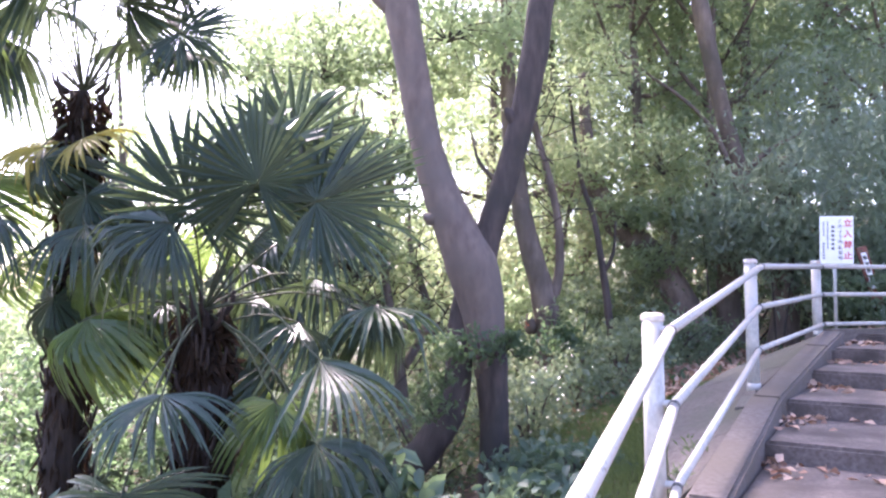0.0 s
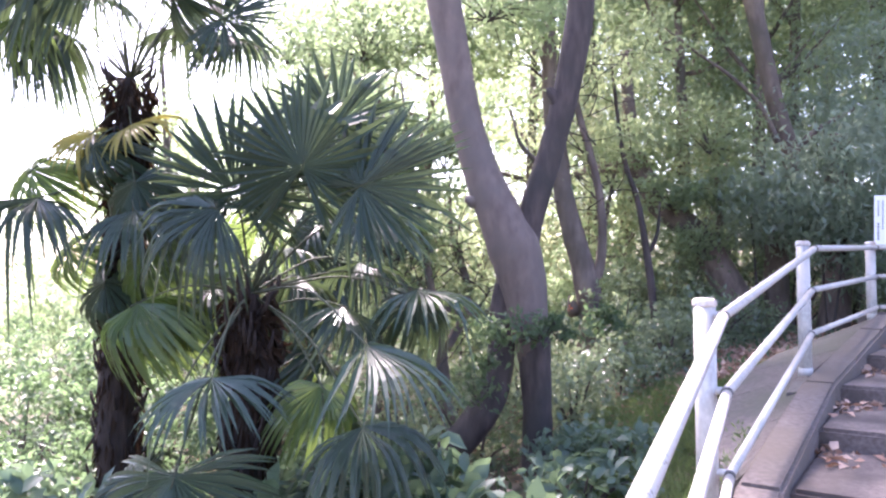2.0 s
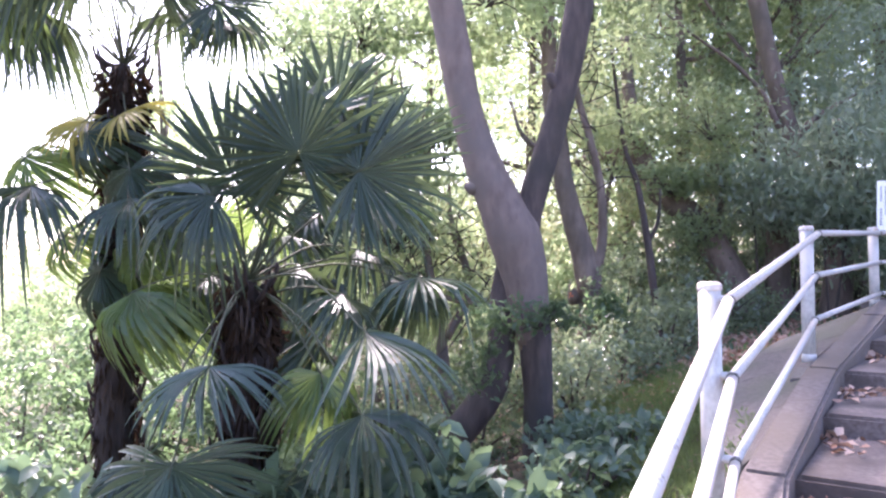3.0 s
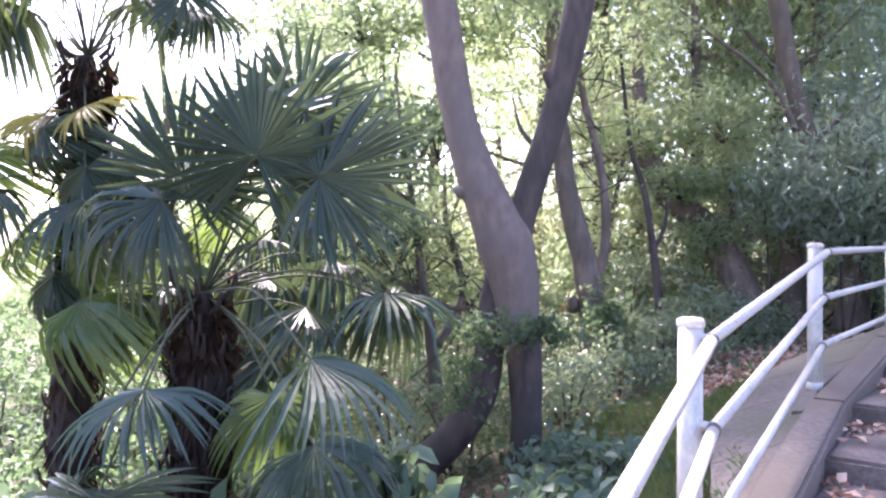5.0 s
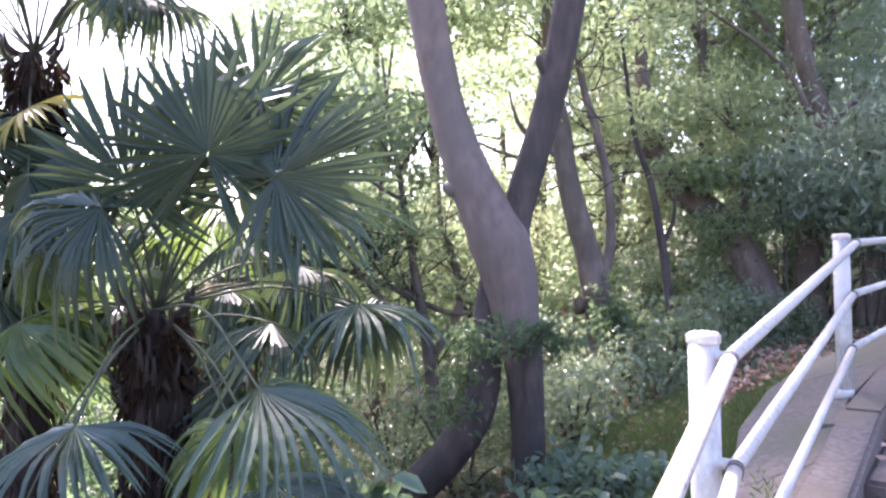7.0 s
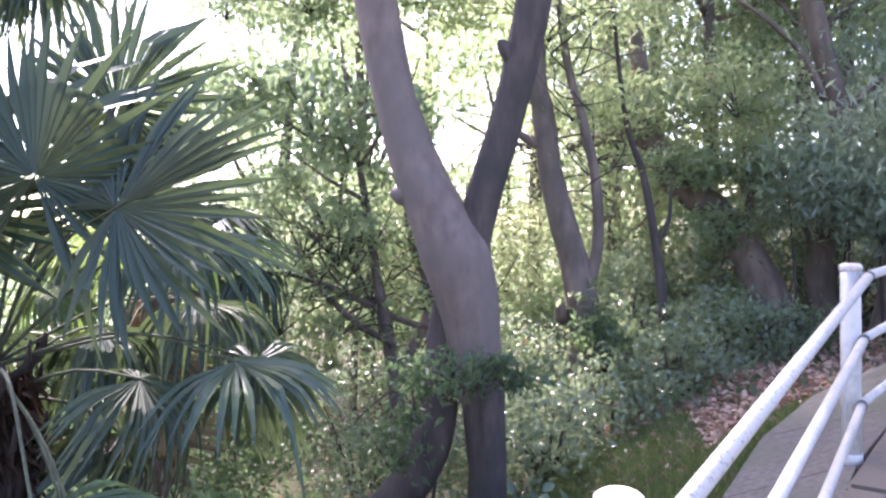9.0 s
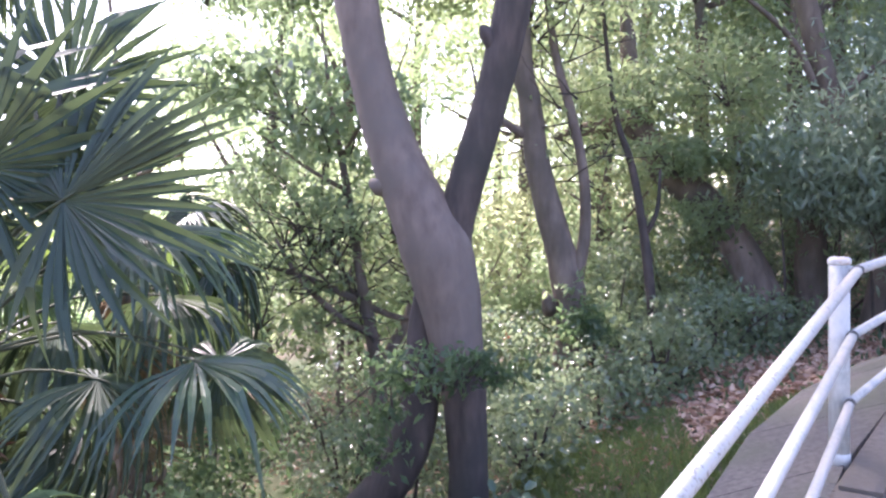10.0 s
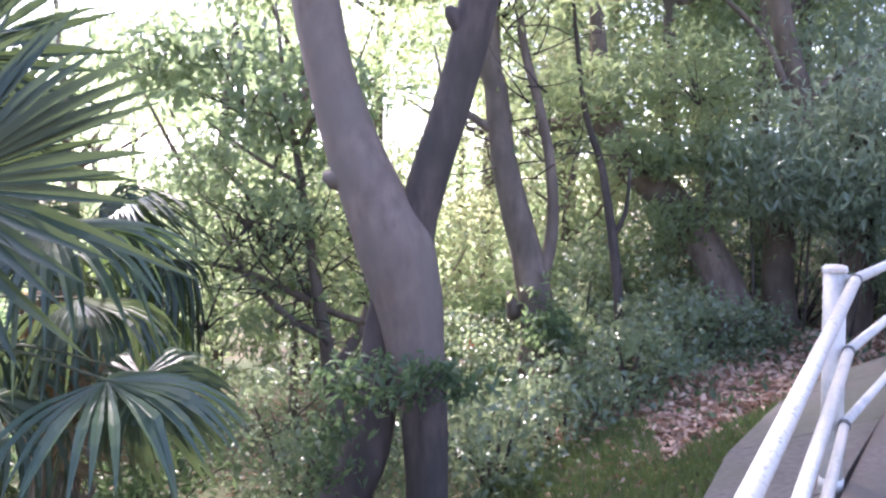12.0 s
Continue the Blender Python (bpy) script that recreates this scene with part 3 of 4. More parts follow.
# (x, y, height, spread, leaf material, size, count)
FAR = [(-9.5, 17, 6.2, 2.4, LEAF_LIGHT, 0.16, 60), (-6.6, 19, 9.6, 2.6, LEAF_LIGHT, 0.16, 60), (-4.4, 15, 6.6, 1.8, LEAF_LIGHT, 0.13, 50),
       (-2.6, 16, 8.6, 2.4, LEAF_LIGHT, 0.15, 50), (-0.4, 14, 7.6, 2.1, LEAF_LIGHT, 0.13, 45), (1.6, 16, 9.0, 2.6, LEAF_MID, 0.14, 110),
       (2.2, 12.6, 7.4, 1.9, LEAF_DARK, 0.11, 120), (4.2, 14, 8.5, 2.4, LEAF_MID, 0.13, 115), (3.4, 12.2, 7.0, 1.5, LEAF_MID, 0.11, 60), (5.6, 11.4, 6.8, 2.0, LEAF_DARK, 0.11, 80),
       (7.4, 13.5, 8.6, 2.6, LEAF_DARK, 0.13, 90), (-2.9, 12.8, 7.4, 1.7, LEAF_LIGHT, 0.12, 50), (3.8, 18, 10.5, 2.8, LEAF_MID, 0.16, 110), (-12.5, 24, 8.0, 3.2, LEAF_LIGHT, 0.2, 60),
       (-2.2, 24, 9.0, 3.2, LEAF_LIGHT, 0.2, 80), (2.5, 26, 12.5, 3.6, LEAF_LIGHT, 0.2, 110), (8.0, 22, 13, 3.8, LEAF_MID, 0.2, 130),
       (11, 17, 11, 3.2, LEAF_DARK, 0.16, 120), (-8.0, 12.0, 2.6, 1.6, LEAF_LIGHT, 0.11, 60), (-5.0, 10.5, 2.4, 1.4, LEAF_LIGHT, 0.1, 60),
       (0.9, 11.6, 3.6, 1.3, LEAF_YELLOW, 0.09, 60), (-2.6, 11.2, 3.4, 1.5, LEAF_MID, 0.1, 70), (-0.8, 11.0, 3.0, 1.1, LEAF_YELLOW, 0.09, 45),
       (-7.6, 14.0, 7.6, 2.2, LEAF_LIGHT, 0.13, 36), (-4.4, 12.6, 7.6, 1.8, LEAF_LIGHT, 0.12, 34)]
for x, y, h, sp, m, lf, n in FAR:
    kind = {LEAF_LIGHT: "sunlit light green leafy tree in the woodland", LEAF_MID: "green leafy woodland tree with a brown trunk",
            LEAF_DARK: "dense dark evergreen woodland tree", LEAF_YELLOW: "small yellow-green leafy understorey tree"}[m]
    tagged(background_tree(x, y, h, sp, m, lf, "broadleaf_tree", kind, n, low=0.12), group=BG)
# added trees: unseen high crowns that shade the foliage at the right
for x, y, h, sp, n in [(0.9, 15.5, 12.5, 2.8, 105), (3.8, 16.5, 13.5, 3.0, 150), (6.6, 15.0, 12.5, 2.8, 120)]:
    tagged(background_tree(x, y, h, sp, LEAF_MID, 0.18, "broadleaf_tree", "tall added tree whose high crown shades the woodland from out of view", n, low=0.66), group=BG)


def far_woods(name, label, n, xr, yr, top, mat, size):
    x, y = RNG.uniform(*xr, n), RNG.uniform(*yr, n)
    h = top * (0.72 + 0.28 * np.sin(x * 0.9 + y * 0.5) * np.sin(x * 0.37 + 1.0))
    z = RNG.uniform(-0.05, 1, n) * h
    gz = np.array([ground_z(a, b) for a, b in zip(x, y)])
    c = np.stack([x, y, gz + z], 1)
    P = np.repeat(c, 26, axis=0) + RNG.normal(size=(n * 26, 3)) * (0.5, 0.5, 0.3)
    return tagged(leaf_cloud(name, P, size, mat, None, label), category="trees")


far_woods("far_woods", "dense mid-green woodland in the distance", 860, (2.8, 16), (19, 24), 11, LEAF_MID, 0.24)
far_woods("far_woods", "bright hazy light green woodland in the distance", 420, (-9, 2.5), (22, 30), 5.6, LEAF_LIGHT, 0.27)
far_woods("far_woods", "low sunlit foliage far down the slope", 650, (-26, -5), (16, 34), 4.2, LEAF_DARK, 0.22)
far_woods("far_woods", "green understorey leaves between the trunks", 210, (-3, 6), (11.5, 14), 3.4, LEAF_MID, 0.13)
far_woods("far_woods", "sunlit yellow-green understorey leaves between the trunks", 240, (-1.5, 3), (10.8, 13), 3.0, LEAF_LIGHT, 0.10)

# ---- evergreen thicket with drooping leaves beside the landing ----
def shrub(name, label, specs, mat, size, per, r, stems=6, slim=0.42, droop=0.5, group="", fine=False):
    s = empty(name, label, "shrub", group)
    P, tw = [], []
    for c, rad, count in specs:
        cc, p = clumps(c, rad, count, per, r)
        p[:, 2] = np.maximum(p[:, 2], [ground_z(a, b) + 0.02 for a, b in p[:, :2]])
        P.append(p)
        base = Vector((c[0], c[1], ground_z(c[0], c[1]) - 0.05))
        for q in cc[::max(1, len(cc) // stems)]:
            q = Vector(q)
            tw.append(([base + Vector((q.x - c[0], q.y - c[1], 0)) * 0.15, base.lerp(q, 0.55) + Vector((0, 0, 0.05)), q], [0.018, 0.012, 0.004], 5))
    tubes("branchwork", tw, BARK_DARK, s)
    leaf_cloud("foliage", np.concatenate(P), size, mat, s, "", slim, droop, fine=fine)
    return s


shrub("evergreen_thicket", "tall thicket of dark narrow drooping evergreen leaves", [
    ((3.4, 9.5, 2.5), (0.8, 0.6, 0.65), 75), ((4.4, 9.6, 2.6), (1.0, 0.7, 1.15), 110), ((5.2, 9.6, 2.6), (1.0, 0.8, 1.5), 120),
    ((2.75, 9.8, 2.25), (0.45, 0.35, 0.45), 34), ((4.25, 9.5, 1.7), (0.7, 0.4, 0.6), 55), ((3.5, 9.7, 1.95), (0.4, 0.3, 0.35), 26), ((5.0, 10.6, 4.2), (1.5, 0.9, 1.0), 90), ((3.9, 10.8, 3.4), (0.9, 0.5, 0.7), 60), ((3.2, 9.95, 2.35), (0.4, 0.2, 0.45), 36)], LEAF_THICKET, 0.105, 46, 0.2, 1, 0.24, 0.8, "", True)
shrub("evergreen_thicket", "dark low evergreen undergrowth behind the railing", [
    ((4.4, 9.0, 1.3), (0.9, 0.4, 0.5), 60), ((5.6, 9.2, 1.4), (0.9, 0.5, 0.7), 60)], LEAF_DARK, 0.10, 55, 0.12, 8, 0.35, 0.6)
SH = "glossy undergrowth shrubs"
for c, rad, n in [((0.35, 7.3, 0.25), (0.5, 0.35, 0.35), 46), ((0.85, 7.9, 0.3), (0.5, 0.4, 0.4), 50), ((-0.6, 7.2, -0.1), (0.6, 0.4, 0.45), 46),
                  ((1.35, 8.3, 0.65), (0.4, 0.35, 0.28), 40), ((1.9, 9.0, 0.85), (0.55, 0.4, 0.35), 50), ((2.4, 9.4, 0.78), (0.5, 0.35, 0.25), 36),
                  ((0.0, 8.6, 0.3), (0.6, 0.4, 0.55), 50), ((-1.6, 8.6, -0.1), (0.8, 0.5, 0.6), 55), ((1.0, 9.8, 0.9), (0.7, 0.4, 0.7), 55),
                  ((1.7, 10.4, 1.3), (0.7, 0.4, 0.7), 50), ((2.9, 11.6, 1.3), (0.9, 0.5, 0.8), 50), ((4.4, 11.4, 1.5), (0.9, 0.5, 0.9), 50), ((3.4, 10.95, 1.5), (0.9, 0.35, 0.85), 70)]:
    rad = tuple(v * 1.2 for v in rad)
    shrub("glossy_shrub", "small-leaved glossy dark green shrub on the woodland floor", [(c, rad, n)], LEAF_GLOSS, 0.06, 42, 0.12, 9, 0.5, 0.2, SH, True)
LF = "light undergrowth"
for c, rad, n in [((-3.6, 6.6, -0.1), (0.9, 0.6, 0.7), 60), ((-2.6, 7.8, 0.0), (0.9, 0.6, 0.7), 60), ((-4.6, 8.2, 0.2), (1.2, 0.8, 0.9), 70),
                  ((-1.6, 6.2, -0.35), (0.7, 0.5, 0.4), 50), ((-3.0, 5.2, -0.5), (0.9, 0.5, 0.5), 50), ((-1.2, 10.2, 0.3), (1.1, 0.6, 0.9), 60),
                  ((-4.0, 11, 0.5), (1.6, 0.8, 1.2), 70), ((-5.4, 7.0, -0.2), (1.1, 0.7, 0.7), 60), ((-6.6, 9.0, 0.0), (1.4, 0.8, 0.9), 60), ((-8.2, 11.5, 0.1), (1.8, 1.0, 1.1), 70), ((-4.3, 5.4, -0.5), (0.8, 0.5, 0.5), 40), ((0.9, 10.6, 0.9), (0.8, 0.4, 0.7), 50), ((2.0, 11.3, 1.3), (0.9, 0.5, 0.8), 55), ((0.0, 10.4, 0.5), (0.8, 0.4, 0.7), 50)]:
    shrub("bright_shrub", "loose light green backlit shrub on the slope", [(c, rad, n)], LEAF_LIGHT if c[0] > -2 else LEAF_MID if c[1] > 9.5 else LEAF_SHOOT, 0.08, 50, 0.1, 8, 0.5, 0.2, LF)
shrub("brown_shrub", "clump of red-brown withered leaves on a dark shrub", [((1.95, 8.3, 0.42), (0.28, 0.2, 0.16), 16)], LITTER, 0.07, 45, 0.06, 8)
twiggy(main, [((-0.02, 5.95, 0.98), (0.30, 0.14, 0.12), 20), ((-0.32, 5.95, 0.85), (0.2, 0.12, 0.22), 12), ((0.28, 6.0, 0.98), (0.2, 0.1, 0.05), 6), ((-0.42, 6.0, 0.55), (0.14, 0.1, 0.22), 9)], LEAF_SHOOT, 0.07, 20, 0.06, "leafy_shoot", "spray of soft green leaves in front of the trunk")
twiggy(second, [((0.72, 8.4, 0.9), (0.2, 0.15, 0.22), 14)], LEAF_SHOOT, 0.09, 22, 0.06, "leafy_shoot", "spray of yellow-green leaves")
twiggy(bowed, [((1.65, 9.75, 2.45), (0.35, 0.2, 0.25), 22), ((2.4, 9.9, 2.55), (0.45, 0.25, 0.3), 24), ((1.95, 9.8, 1.85), (0.3, 0.2, 0.22), 14), ((1.2, 9.8, 3.2), (0.5, 0.3, 0.35), 26), ((2.2, 10.0, 3.3), (0.7, 0.3, 0.5), 36)], LEAF_MID, 0.085, 40, 0.12)

# low broad-leaved plants under the palms
for c, rad, n, lf in [((-0.8, 4.0, 0.15), (0.5, 0.25, 0.16), 24, 0.15), ((-0.2, 4.0, 0.10), (0.4, 0.25, 0.14), 20, 0.14), ((-1.15, 3.9, 0.06), (0.35, 0.2, 0.12), 14, 0.15), ((-0.5, 4.45, 0.22), (0.25, 0.18, 0.18), 12, 0.15),
                      ((0.35, 4.8, 0.06), (0.35, 0.4, 0.16), 30, 0.09), ((0.65, 5.4, 0.16), (0.3, 0.45, 0.14), 30, 0.08), ((0.35, 6.0, 0.02), (0.35, 0.4, 0.16), 30, 0.08), ((-1.9, 3.6, 0.0), (0.5, 0.3, 0.25), 18, 0.13), ((-2.7, 4.0, 0.0), (0.6, 0.3, 0.3), 20, 0.11)]:
    shrub("broad_leaved_plant", "low plant with broad blue-green leaves on the bank", [(c, rad, n)], LEAF_BROAD, lf * 1.15, 12, 0.08, 8, 0.55, -0.1, "broad-leaved bank plants", True)


# ---- palms ----
def blade(seed, droop, cup, arc=155, count=34, L=0.6, mat=FROND, limp=0.0):
    """A fan blade: hub at the origin, midrib along +x, upper face +z."""
    rng = random.Random(seed)
    V, F = [], []
    st = [0.02, 0.2, 0.4, 0.54, 0.7, 0.87, 1.0]
    da = math.radians(2 * arc / count)
    for i in range(count):
        a = math.radians(-arc + 2 * arc * (i + 0.5) / count)
        ln = L * (1 - 0.32 * (abs(a) / math.pi) ** 1.5) * rng.uniform(0.88, 1.06)
        twist, lim, bend = rng.uniform(-0.4, 0.4), rng.uniform(0.4, 1.6), rng.uniform(-0.06, 0.06)
        a += rng.gauss(0, 0.035)
        if rng.random() < 0.07:
            ln *= rng.uniform(0.45, 0.7)
        kink = rng.uniform(0.5, 2.2) if rng.random() < 0.16 else 0.0
        b0 = len(V)
        for s in st:
            r = s * ln
            w = math.tan(da / 2) * r * 1.1 if s <= 0.54 else math.tan(da / 2) * 0.57 * ln * (1 - ((s - 0.54) / 0.46) ** 1.5)
            t = max(0.0, s - 0.38)
            aa = a + bend * t
            z = -cup * r * abs(math.sin(a * 0.5)) * 0.8 - droop * t * t * ln * (1 + 0.3 * lim) - limp * lim * t ** 1.5 * ln - kink * max(0.0, s - 0.6) * ln
            rr = r * (1 - 0.25 * min(1, (droop + limp) * t))
            cx, cy = math.cos(aa), math.sin(aa)
            h = w * 0.55
            for k, q in ((-1, h), (0, -h * 0.4), (1, h)):
                V.append((cx * rr - cy * w * k, cy * rr + cx * w * k, z + q * (1 + twist * k * t)))
        for j in range(len(st) - 1):
            for k in range(2):
                p = b0 + j * 3 + k
                F.append((p, p + 3, p + 4, p + 1))
    me = bpy.data.meshes.new("frond")
    me.from_pydata(V, [], F)
    me.materials.append(mat)
    return me


BLADES = {
    "open": [blade(s, 0.08, 0.05, count=42, L=0.66) for s in (1, 2, 3)],
    "droop": [blade(s, 0.75, 0.5, arc=140, count=42, L=0.62, limp=0.2) for s in (4, 5, 6)],
    "silver": [blade(s, 0.42, 0.35, arc=125, count=40, L=0.64, limp=0.14, mat=FROND_SILVER) for s in (7, 8)],
    "side": [blade(s, 0.34, 0.3, arc=95, count=36, L=0.64, limp=0.12, mat=FROND_SILVER) for s in (17, 18)],
    "hang": [blade(s, 1.1, 0.9, count=38, L=0.62, limp=0.7) for s in (9, 10, 11)],
    "fresh": [blade(s, 1.0, 0.75, count=36, L=0.58, mat=FROND_FRESH, limp=0.6) for s in (12, 13)],
    "old": [blade(s, 0.3, 0.3, L=0.5, mat=FROND_OLD, limp=0.15) for s in (14, 15)],
    "withered": [blade(s, 1.3, 1.0, L=0.45, mat=FIBRE_DRY, limp=0.8) for s in (16,)],
}


def frond(palm, start, hub, along, face, kind, size=1.0, which=0):
    """start: where the stalk leaves the crown; along: way of the midrib; face: way of the upper side."""
    x = Vector(along).normalized()
    z = Vector(face)
    z = (z - x * z.dot(x)).normalized()
    y = z.cross(x)
    m = Matrix.Translation(hub) @ Matrix((x, y, z)).transposed().to_4x4() @ Matrix.Diagonal((size, size, size, 1))
    meshes = BLADES[kind]
    ob = new("frond", meshes[which % len(meshes)])
    ob.parent = palm
    ob.matrix_local = m
    if kind in ("old", "withered"):
        tagged(ob, "yellowed old frond" if kind == "old" else "withered brown frond")
    a, b = Vector(start), Vector(hub)
    mid = a.lerp(b, 0.55) + Vector((0, 0, 0.12 * (b - a).length))
    st = tube("stalk", [a, mid, b, b + x * 0.05], [0.009, 0.0065, 0.005, 0.003], PETIOLE, palm, "", 6, 0.08)
    return ob


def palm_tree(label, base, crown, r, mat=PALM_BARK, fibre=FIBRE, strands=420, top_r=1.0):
    p = empty("palm_tree", label, "palm", "fan palms on the slope")
    base, crown = Vector(base), Vector(crown)
    n = 5
    pts = [base.lerp(crown, k / n) + Vector((0.02 * math.sin(k * 2.1), 0.02 * math.cos(k * 1.7), 0)) for k in range(n + 1)]
    tube("trunk", pts, [r * 1.15] + [r] * (n - 1) + [r * 0.6 * top_r], mat, p, "", 18, 0.06, 0.18, base.x)
    # hanging fibre and old leaf bases
    q = RNG.uniform(0, 1, strands) ** 0.8
    ang = RNG.uniform(0, math.tau, strands)
    c = np.array(base)[None] * (1 - q)[:, None] + np.array(crown)[None] * q[:, None]
    rad = r * (1.0 + 0.08 * RNG.normal(size=strands))
    out = np.stack([np.cos(ang), np.sin(ang), np.zeros(strands)], 1)
    leaf_cloud("fibre", c + out * rad[:, None] * 0.95, 0.17, fibre, p, "shaggy hanging trunk fibre", 0.12, 1.4, 0.15, outward=out * 0.45)
    tubes("leaf_base_stubble", [([c[i] + out[i] * rad[i] * 0.8, c[i] + out[i] * (rad[i] + 0.05) + (0, 0, 0.06), c[i] + out[i] * (rad[i] + 0.07) + (0, 0, 0.15)], [0.02, 0.014, 0.006], 5) for i in range(0, strands, 7)], mat, p)
    # ragged sheath of old leaf bases round the top
    n = 150
    ang = RNG.uniform(0, math.tau, n)
    out = np.stack([np.cos(ang), np.sin(ang), np.zeros(n)], 1)
    top = np.array(crown)[None] + out * r * RNG.uniform(0.5, 1.15, n)[:, None] - np.stack([np.zeros(n), np.zeros(n), RNG.uniform(0.02, 0.42, n)], 1)
    leaf_cloud("sheath", top, 0.13, fibre, p, "ragged dark leaf sheaths", 0.28, 0.5, 0.3, outward=out * 0.5)
    return p


def crown_fronds(p, crown, count, reach, kinds, seed, lift=(0.1, 0.9), size=0.95, skip=()):
    rng = random.Random(seed)
    for k in range(count):
        a = k * 2.399 + seed
        e = lift[0] + (lift[1] - lift[0]) * (k / max(1, count - 1))
        d = Vector((math.cos(a) * math.cos(e), math.sin(a) * math.cos(e), math.sin(e)))
        if any(d.dot(Vector(s).normalized()) > 0.8 for s in skip):
            continue
        hub = Vector(crown) + d * reach * rng.uniform(0.8, 1.15)
        frond(p, crown, hub, d + Vector((0, 0, -0.35)), Vector((0, 0, 1)) + d * 0.2, kinds[k % len(kinds)], size * rng.uniform(0.85, 1.1), k)


# the nearer palm
cB = (-1.59, 4.22, 1.28)
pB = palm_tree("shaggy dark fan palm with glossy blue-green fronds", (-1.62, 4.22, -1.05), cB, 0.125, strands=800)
cb = Vector(cB)
frond(pB, cb, (-1.62, 4.06, 1.88), (-0.15, 0.1, 1), (0.1, -1, 0.25), "open", 1.0, 0)
frond(pB, cb, (-1.21, 4.04, 2.00), (0.12, 0.1, 1), (0.1, -1, 0.3), "open", 1.02, 1)
frond(pB, cb, (-0.86, 4.01, 1.88), (0.85, 0.1, 0.45), (-0.2, -1, 0.35), "open", 1.0, 2)
frond(pB, cb, (-1.66, 3.91, 1.76), (-0.9, -0.1, 0.1), (0.1, -0.6, 0.8), "droop", 1.0, 0)
frond(pB, cb, (-1.34, 4.56, 1.93), (0.1, 0.3, 1), (0.2, -1, 0.3), "open", 1.0, 2)
frond(pB, cb, (-0.99, 4.61, 1.78), (0.9, 0.2, -0.05), (0.1, -0.25, 1), "silver", 0.95, 0)
frond(pB, cb, (-1.47, 3.50, 0.88), (-0.15, -0.85, -0.30), (-0.1, -0.15, 1), "silver", 0.8, 1)
frond(pB, cb, (-0.66, 3.40, 1.06), (0.95, 0.05, -0.30), (0.25, -0.10, 1), "side", 0.95, 0)
frond(pB, cb, (-0.60, 4.34, 1.30), (0.95, -0.1, -0.12), (0.1, -0.12, 1), "silver", 0.82, 1)
frond(pB, cb, (-0.68, 4.66, 1.24), (0.15, -0.4, -0.8), (0.3, -0.8, 0.5), "hang", 0.75, 0)
frond(pB, cb, (-1.08, 4.01, 0.78), (0.5, -0.4, -0.6), (0.3, -0.5, 0.8), "fresh", 0.8, 0)
frond(pB, cb, (-2.19, 4.01, 1.23), (-0.7, -0.2, -0.5), (-0.3, -0.5, 0.8), "fresh", 0.9, 1)
frond(pB, cb, (-0.79, 3.81, 0.60), (0.8, -0.3, -0.15), (0.1, -0.3, 1), "droop", 0.9, 1)
frond(pB, cb, (-1.99, 4.56, 1.33), (-0.8, 0.2, -0.3), (0, -0.3, 1), "droop", 0.9, 2)
frond(pB, cb, (-1.14, 4.96, 1.48), (0.5, 0.7, -0.1), (0, 0, 1), "droop", 0.9, 0)
for k in range(10):
    a = k * 2.399 + 1.0
    d = Vector((math.cos(a), math.sin(a), -0.75 + 0.12 * k))
    if d.y < -0.25:
        continue
    frond(pB, cb - Vector((0, 0, 0.12)), cb + d * (0.5 + 0.05 * (k % 4)), d + Vector((0, 0, -0.4)), Vector((0, -0.2, 1)), ("hang", "droop", "fresh", "droop")[k % 4], 0.82, k)

frond(pB, cb, (-1.55, 3.3, 0.45), (0.1, -0.5, -0.7), (0.1, -0.9, 0.5), "silver", 0.9, 1)
frond(pB, cb, (-1.1, 4.35, 2.3), (0.0, 0.2, 1), (0.15, -1, 0.2), "open", 0.85, 0)

frond(pB, cb, (-1.95, 3.7, 0.35), (-0.5, -0.4, -0.4), (-0.1, -0.5, 0.9), "droop", 0.9, 1)

# the taller palm
cA = (-2.80, 4.85, 2.80)
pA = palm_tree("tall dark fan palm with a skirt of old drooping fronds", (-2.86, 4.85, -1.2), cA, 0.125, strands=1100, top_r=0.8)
ca = Vector(cA)
frond(pA, ca, (-1.97, 4.6, 3.10), (0.9, -0.1, -0.05), (0.1, -0.8, 0.5), "open", 0.72, 0)
frond(pA, ca, (-2.35, 4.6, 3.32), (0.5, -0.1, 0.4), (0.1, -0.9, 0.5), "droop", 0.95, 0)
frond(pA, ca, (-2.95, 4.5, 3.40), (-0.4, -0.3, 0.5), (0.1, -0.7, 0.7), "droop", 0.95, 1)
frond(pA, ca, (-3.55, 4.7, 3.25), (-0.8, -0.1, -0.1), (-0.2, -0.5, 0.8), "fresh", 0.85, 0)
frond(pA, ca, (-2.6, 4.3, 3.45), (0.1, -0.7, 0.2), (0, -0.3, 1), "droop", 0.9, 2)
frond(pA, (-2.78, 4.80, 2.6), (-2.64, 4.62, 2.42), (0.9, -0.2, 0.12), (0, -0.5, 0.8), "old", 0.85, 0)
frond(pA, (-2.78, 4.80, 2.6), (-2.90, 4.58, 2.36), (-0.7, -0.3, -0.25), (0, -0.6, 0.8), "old", 0.8, 1)
for k, (dx, z, kind) in enumerate([(-0.45, 2.1, "fresh"), (0.3, 2.0, "hang"), (0.38, 1.55, "fresh"), (0.1, 1.35, "hang"), (0.45, 1.15, "fresh")]):
    frond(pA, (-2.8, 4.8, z + 0.25), (-2.8 + dx, 4.45, z), (dx * 0.8, -0.25, -0.9), (dx * 0.5, -1, 0.3), kind, 0.85, k)
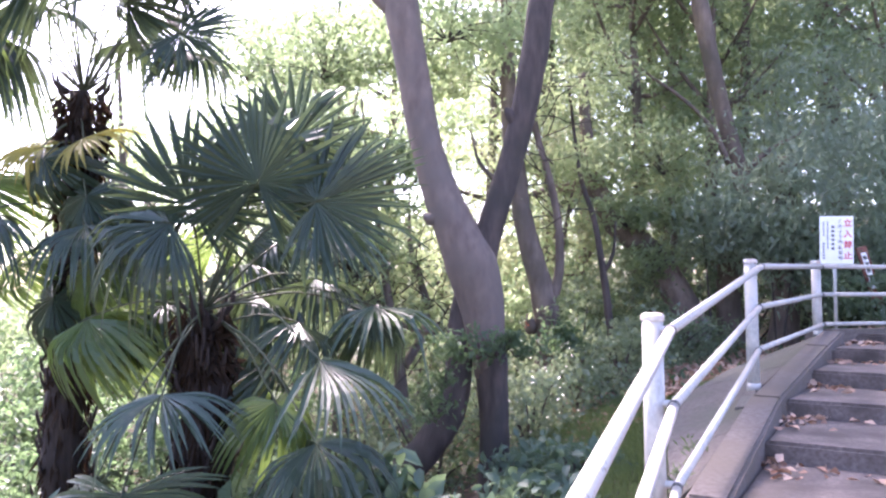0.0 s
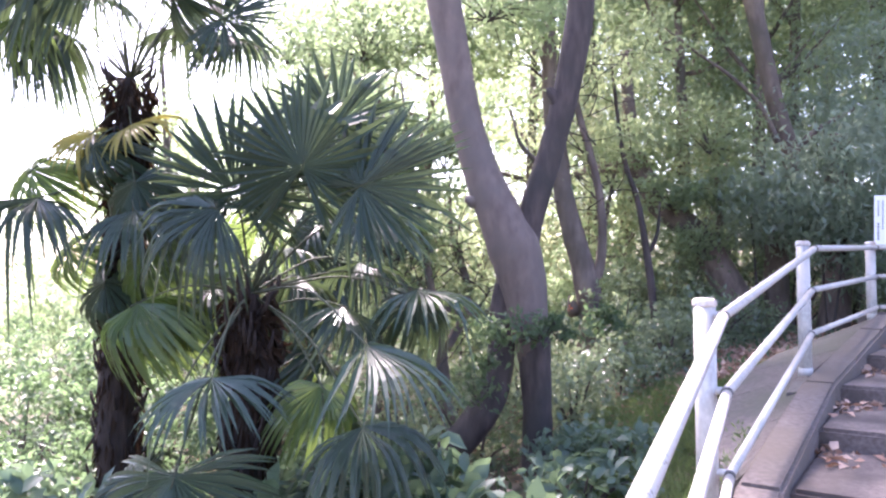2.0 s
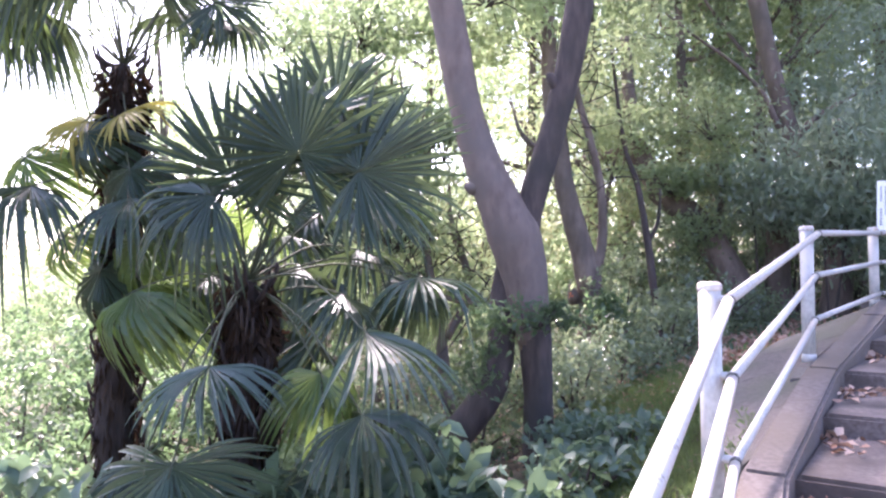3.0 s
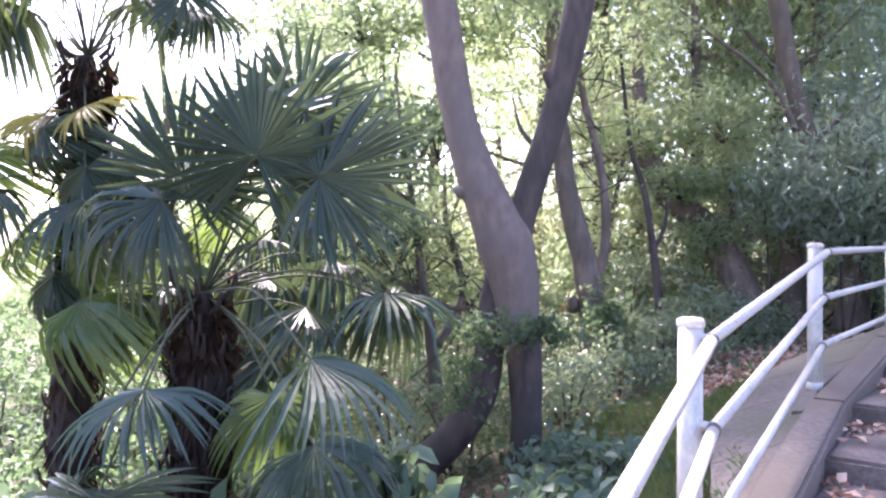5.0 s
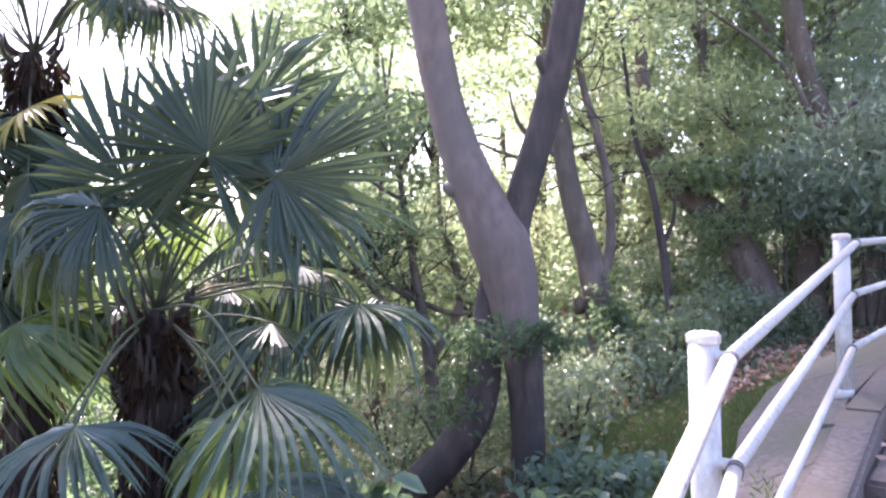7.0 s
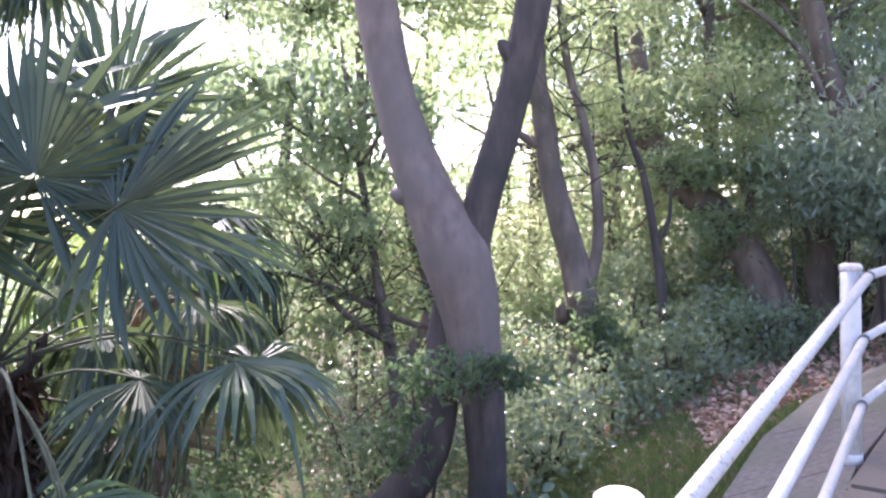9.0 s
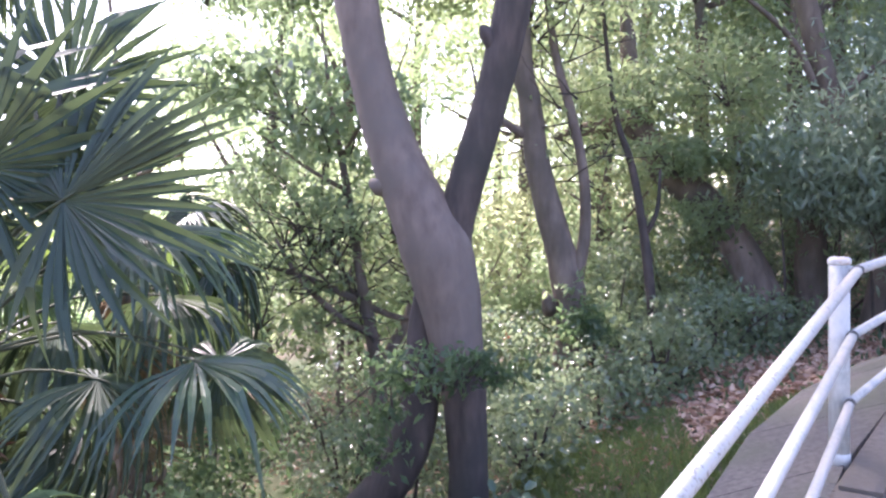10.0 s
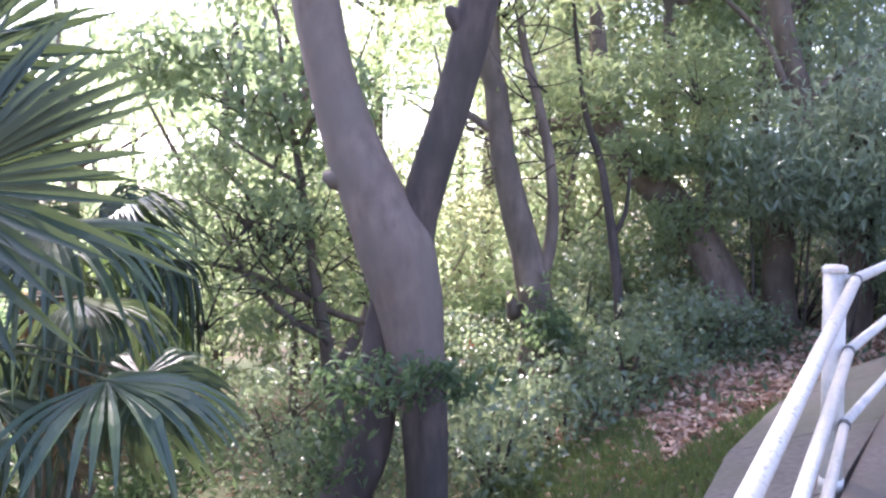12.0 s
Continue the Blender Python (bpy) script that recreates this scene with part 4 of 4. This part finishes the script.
frond(pA, (-2.8, 4.8, 1.9), (-3.0, 4.2, 1.88), (-0.6, -0.4, -0.1), (0, -0.3, 1), "droop", 1.0, 1)
frond(pA, (-2.8, 4.8, 1.9), (-2.4, 4.3, 1.80), (0.6, -0.3, -0.2), (0, -0.3, 1), "droop", 0.9, 2)

for k in range(9):
    a = k * 2.399 + 0.6
    d = Vector((math.cos(a), math.sin(a) * 0.8, 0.55 + 0.09 * k))
    frond(pA, ca, ca + d * 0.72, d + Vector((0, 0, -0.7)), Vector((0, -0.25, 1)), ("droop", "hang", "open")[k % 3], 0.95, k)
for k in range(3):
    a = k * 2.1
    z = 2.25 - 0.34 * k
    frond(pA, (-2.8, 4.82, z + 0.2), (-2.8 + 0.33 * math.sin(a), 4.75 - 0.3 * abs(math.cos(a)), z), (0.5 * math.sin(a), -0.2, -1), (0.4 * math.sin(a), -1, 0.2), ("hang", "withered", "fresh")[k % 3], 0.75, k)

# the palm behind, with a straw-coloured trunk
cC = (-2.46, 6.58, 1.35)
pC = palm_tree("fan palm with a dry straw-coloured shaggy trunk", (-2.47, 6.58, -1.0), cC, 0.15, PALM_DRY, FIBRE_DRY, 520)
crown_fronds(pC, cC, 15, 0.7, ["droop", "fresh", "hang", "droop"], 5, (-0.35, 1.1), 0.95)
for k in range(5):
    frond(pC, (-2.46, 6.55, 1.2), (-2.46 + 0.2 * math.sin(k * 2.1), 6.4, 0.95 - 0.13 * k), (0.3 * math.sin(k * 2.1), -0.3, -1), (0, -1, 0.3), "withered", 0.9, 0)

# ---- no-entry sign and leaning marker post ----
sign = empty("warning_sign", "white no-entry notice with red and black lettering on a thin pole", "sign")
tube("pole", [(3.585, 8.2, 0.75), (3.60, 8.2, 2.15)], [0.016, 0.016], PAINT, sign, "", 12, 99)


def box(name, size, m, mat, parent, label="", bevel=0.002):
    bm = bmesh.new()
    bmesh.ops.create_cube(bm, size=1)
    bmesh.ops.scale(bm, vec=size, verts=bm.verts)
    bmesh.ops.bevel(bm, geom=bm.edges[:], offset=bevel, segments=1, affect="EDGES")
    ob = part(name, bm, mat, parent, label)
    ob.matrix_local = m
    return ob


SM = pose(3.615, 8.175, 1.955, 0, 1.5, -10)
panel = box("panel", (0.325, 0.004, 0.51), SM, SIGN_WHITE, sign)


def glyph(ch, size, m, mat, parent):
    cu = bpy.data.curves.new("lettering", "FONT")
    cu.body, cu.size, cu.align_x, cu.align_y = ch, size, "CENTER", "CENTER"
    cu.offset = size * 0.02
    tmp = new("lettering", cu)
    me = bpy.data.meshes.new_from_object(tmp.evaluated_get(bpy.context.evaluated_depsgraph_get()))
    bpy.data.objects.remove(tmp)
    me.materials.clear()
    me.materials.append(mat)
    ob = new("lettering", me)
    ob.parent = parent
    ob.matrix_local = m
    return ob


def on_panel(x, z):
    return pose(x, -0.005, z, 90, 0, 0)


for k, ch in enumerate("立入禁止"):
    glyph(ch, 0.085, on_panel(0.108, 0.175 - k * 0.115), SIGN_RED, panel)
for k, ch in enumerate("これより先私有地"):
    glyph(ch, 0.045, on_panel(0.035, 0.195 - k * 0.054 - (0.01 if k > 4 else 0)), SIGN_BLACK, panel)
for x, z0, n, s in ((-0.035, 0.14, 6, 0.036), (-0.085, 0.19, 13, 0.018), (-0.125, 0.19, 7, 0.018), (-0.125, -0.04, 6, 0.024)):
    for k in range(n):
        box("mark", (s * 0.8, 0.001, s * 0.75), pose(x, -0.0035, z0 - k * s * 1.28), SIGN_BLACK, panel, bevel=0.0002)

marker = empty("marker_post", "leaning red-brown painted wooden marker with a white name plate", "post")
MP = pose(4.285, 8.80, 1.33, 0, -13.5, -8)
box("stake", (0.11, 0.05, 1.22), MP, WOOD_RED, marker, bevel=0.008)
plate = box("name_plate", (0.055, 0.005, 0.42), MP @ pose(0, -0.03, 0.33), SIGN_WHITE, marker)
for k in range(5):
    box("mark", (0.036, 0.001, 0.045), pose(0, -0.004, 0.15 - k * 0.075), SIGN_BLACK, plate, bevel=0.0003)
box("number_plate", (0.05, 0.005, 0.12), MP @ pose(0.005, -0.03, -0.16), SIGN_WHITE, marker)


# ---- loose leaves and grass ----
def scatter(n, xr, yr, keep):
    P = []
    while len(P) < n:
        x, y = RNG.uniform(*xr), RNG.uniform(*yr)
        if keep(x, y):
            P.append((x, y, ground_z(x, y) + RNG.uniform(0.004, 0.03)))
    return np.array(P)


def off_stairs(x, y):
    return (x < line_x(y) - 0.12 and x < apron_edge(y) - 0.01) or y > 8.4


def bank(x, y):
    return off_stairs(x, y) and 0.55 * (x - 0.9) + 6.2 < y < 0.9 * (x - 0.9) + 8.2


def turf(x, y):
    return off_stairs(x, y) and x > 0.35 + 0.12 * math.sin(y * 5) and not (x > 1.4 and y > 6.6 + 0.9 * (x - 1.4)) and x < 2.6


tagged(leaf_cloud("leaf_litter", scatter(9500, (0.7, 4.2), (6.4, 11.0), bank), 0.075, LITTER, None, "pinkish-brown dead leaves covering the bank", 0.5, 0.0, 1.0, 0.8), category="leaves", kind="stuff")
tagged(leaf_cloud("leaf_litter", scatter(4500, (-5, 4.5), (3, 13), off_stairs), 0.07, LITTER, None, "scattered brown dead leaves on woodland soil", 0.5, 0.0, 1.0, 0.8), category="leaves", kind="stuff")
gp = scatter(17000, (0.2, 2.4), (4.2, 7.6), turf)
tagged(leaf_cloud("grass", gp, 0.068, GRASS, None, "short green grass and weeds beside the concrete apron", 0.13, -1.6, 0.6), category="grass", kind="stuff")
wp = scatter(5200, (-6, 3.5), (2.4, 12), lambda x, y: off_stairs(x, y) and not turf(x, y))
tagged(leaf_cloud("ground_cover", wp, 0.10, LEAF_SHOOT, None, "low green ground cover on the slope", 0.4, -0.8, 0.8), category="plants", kind="stuff")
L = []
for i, y in enumerate(nosings[5:], 5):
    y2 = nosings[i + 1] if i + 1 < len(nosings) else 8.4
    for k in range(34):
        yy = y2 - 0.03 - abs(RNG.normal()) * 0.16
        a, d, r = frame_at(max(yy, y + 0.04))
        q = a + r * (KERB_IN + 0.015 + abs(RNG.normal()) * (0.13 if k < 26 else 0.7))
        L.append((q.x, q.y, stair_z(y) + 0.006 + RNG.uniform(0, 0.02)))
tagged(leaf_cloud("fallen_leaves", np.array(L), 0.075, LITTER, None, "dry brown fallen leaves gathered in the step corners", 0.55, 0.0, 1.0, 0.75), category="leaves", kind="stuff")
L = []
for y in RNG.uniform(3.1, 4.35, 60):
    a, d, r = frame_at(y)
    q = a - r * RNG.uniform(0.05, 0.16)
    L.append((q.x, q.y, stair_z(y) - 0.02))
tagged(leaf_cloud("weeds", np.repeat(np.array(L), 4, axis=0) + RNG.normal(size=(240, 3)) * 0.015, 0.045, GRASS, None, "small green weeds along the kerb", 0.2, -1.2, 0.7), category="grass", kind="stuff")
tagged(leaf_cloud("orange_leaf", np.array([(0.31, 6.2, 1.12), (0.315, 6.2, 1.11), (0.305, 6.2, 1.12)]), 0.035, leafy("orange_leaf", (0.6, 0.12, 0.05), (0.7, 0.18, 0.07), (0.6, 0.15, 0.05)), None, "single orange-red leaf hanging in the undergrowth", 0.6), category="leaf")
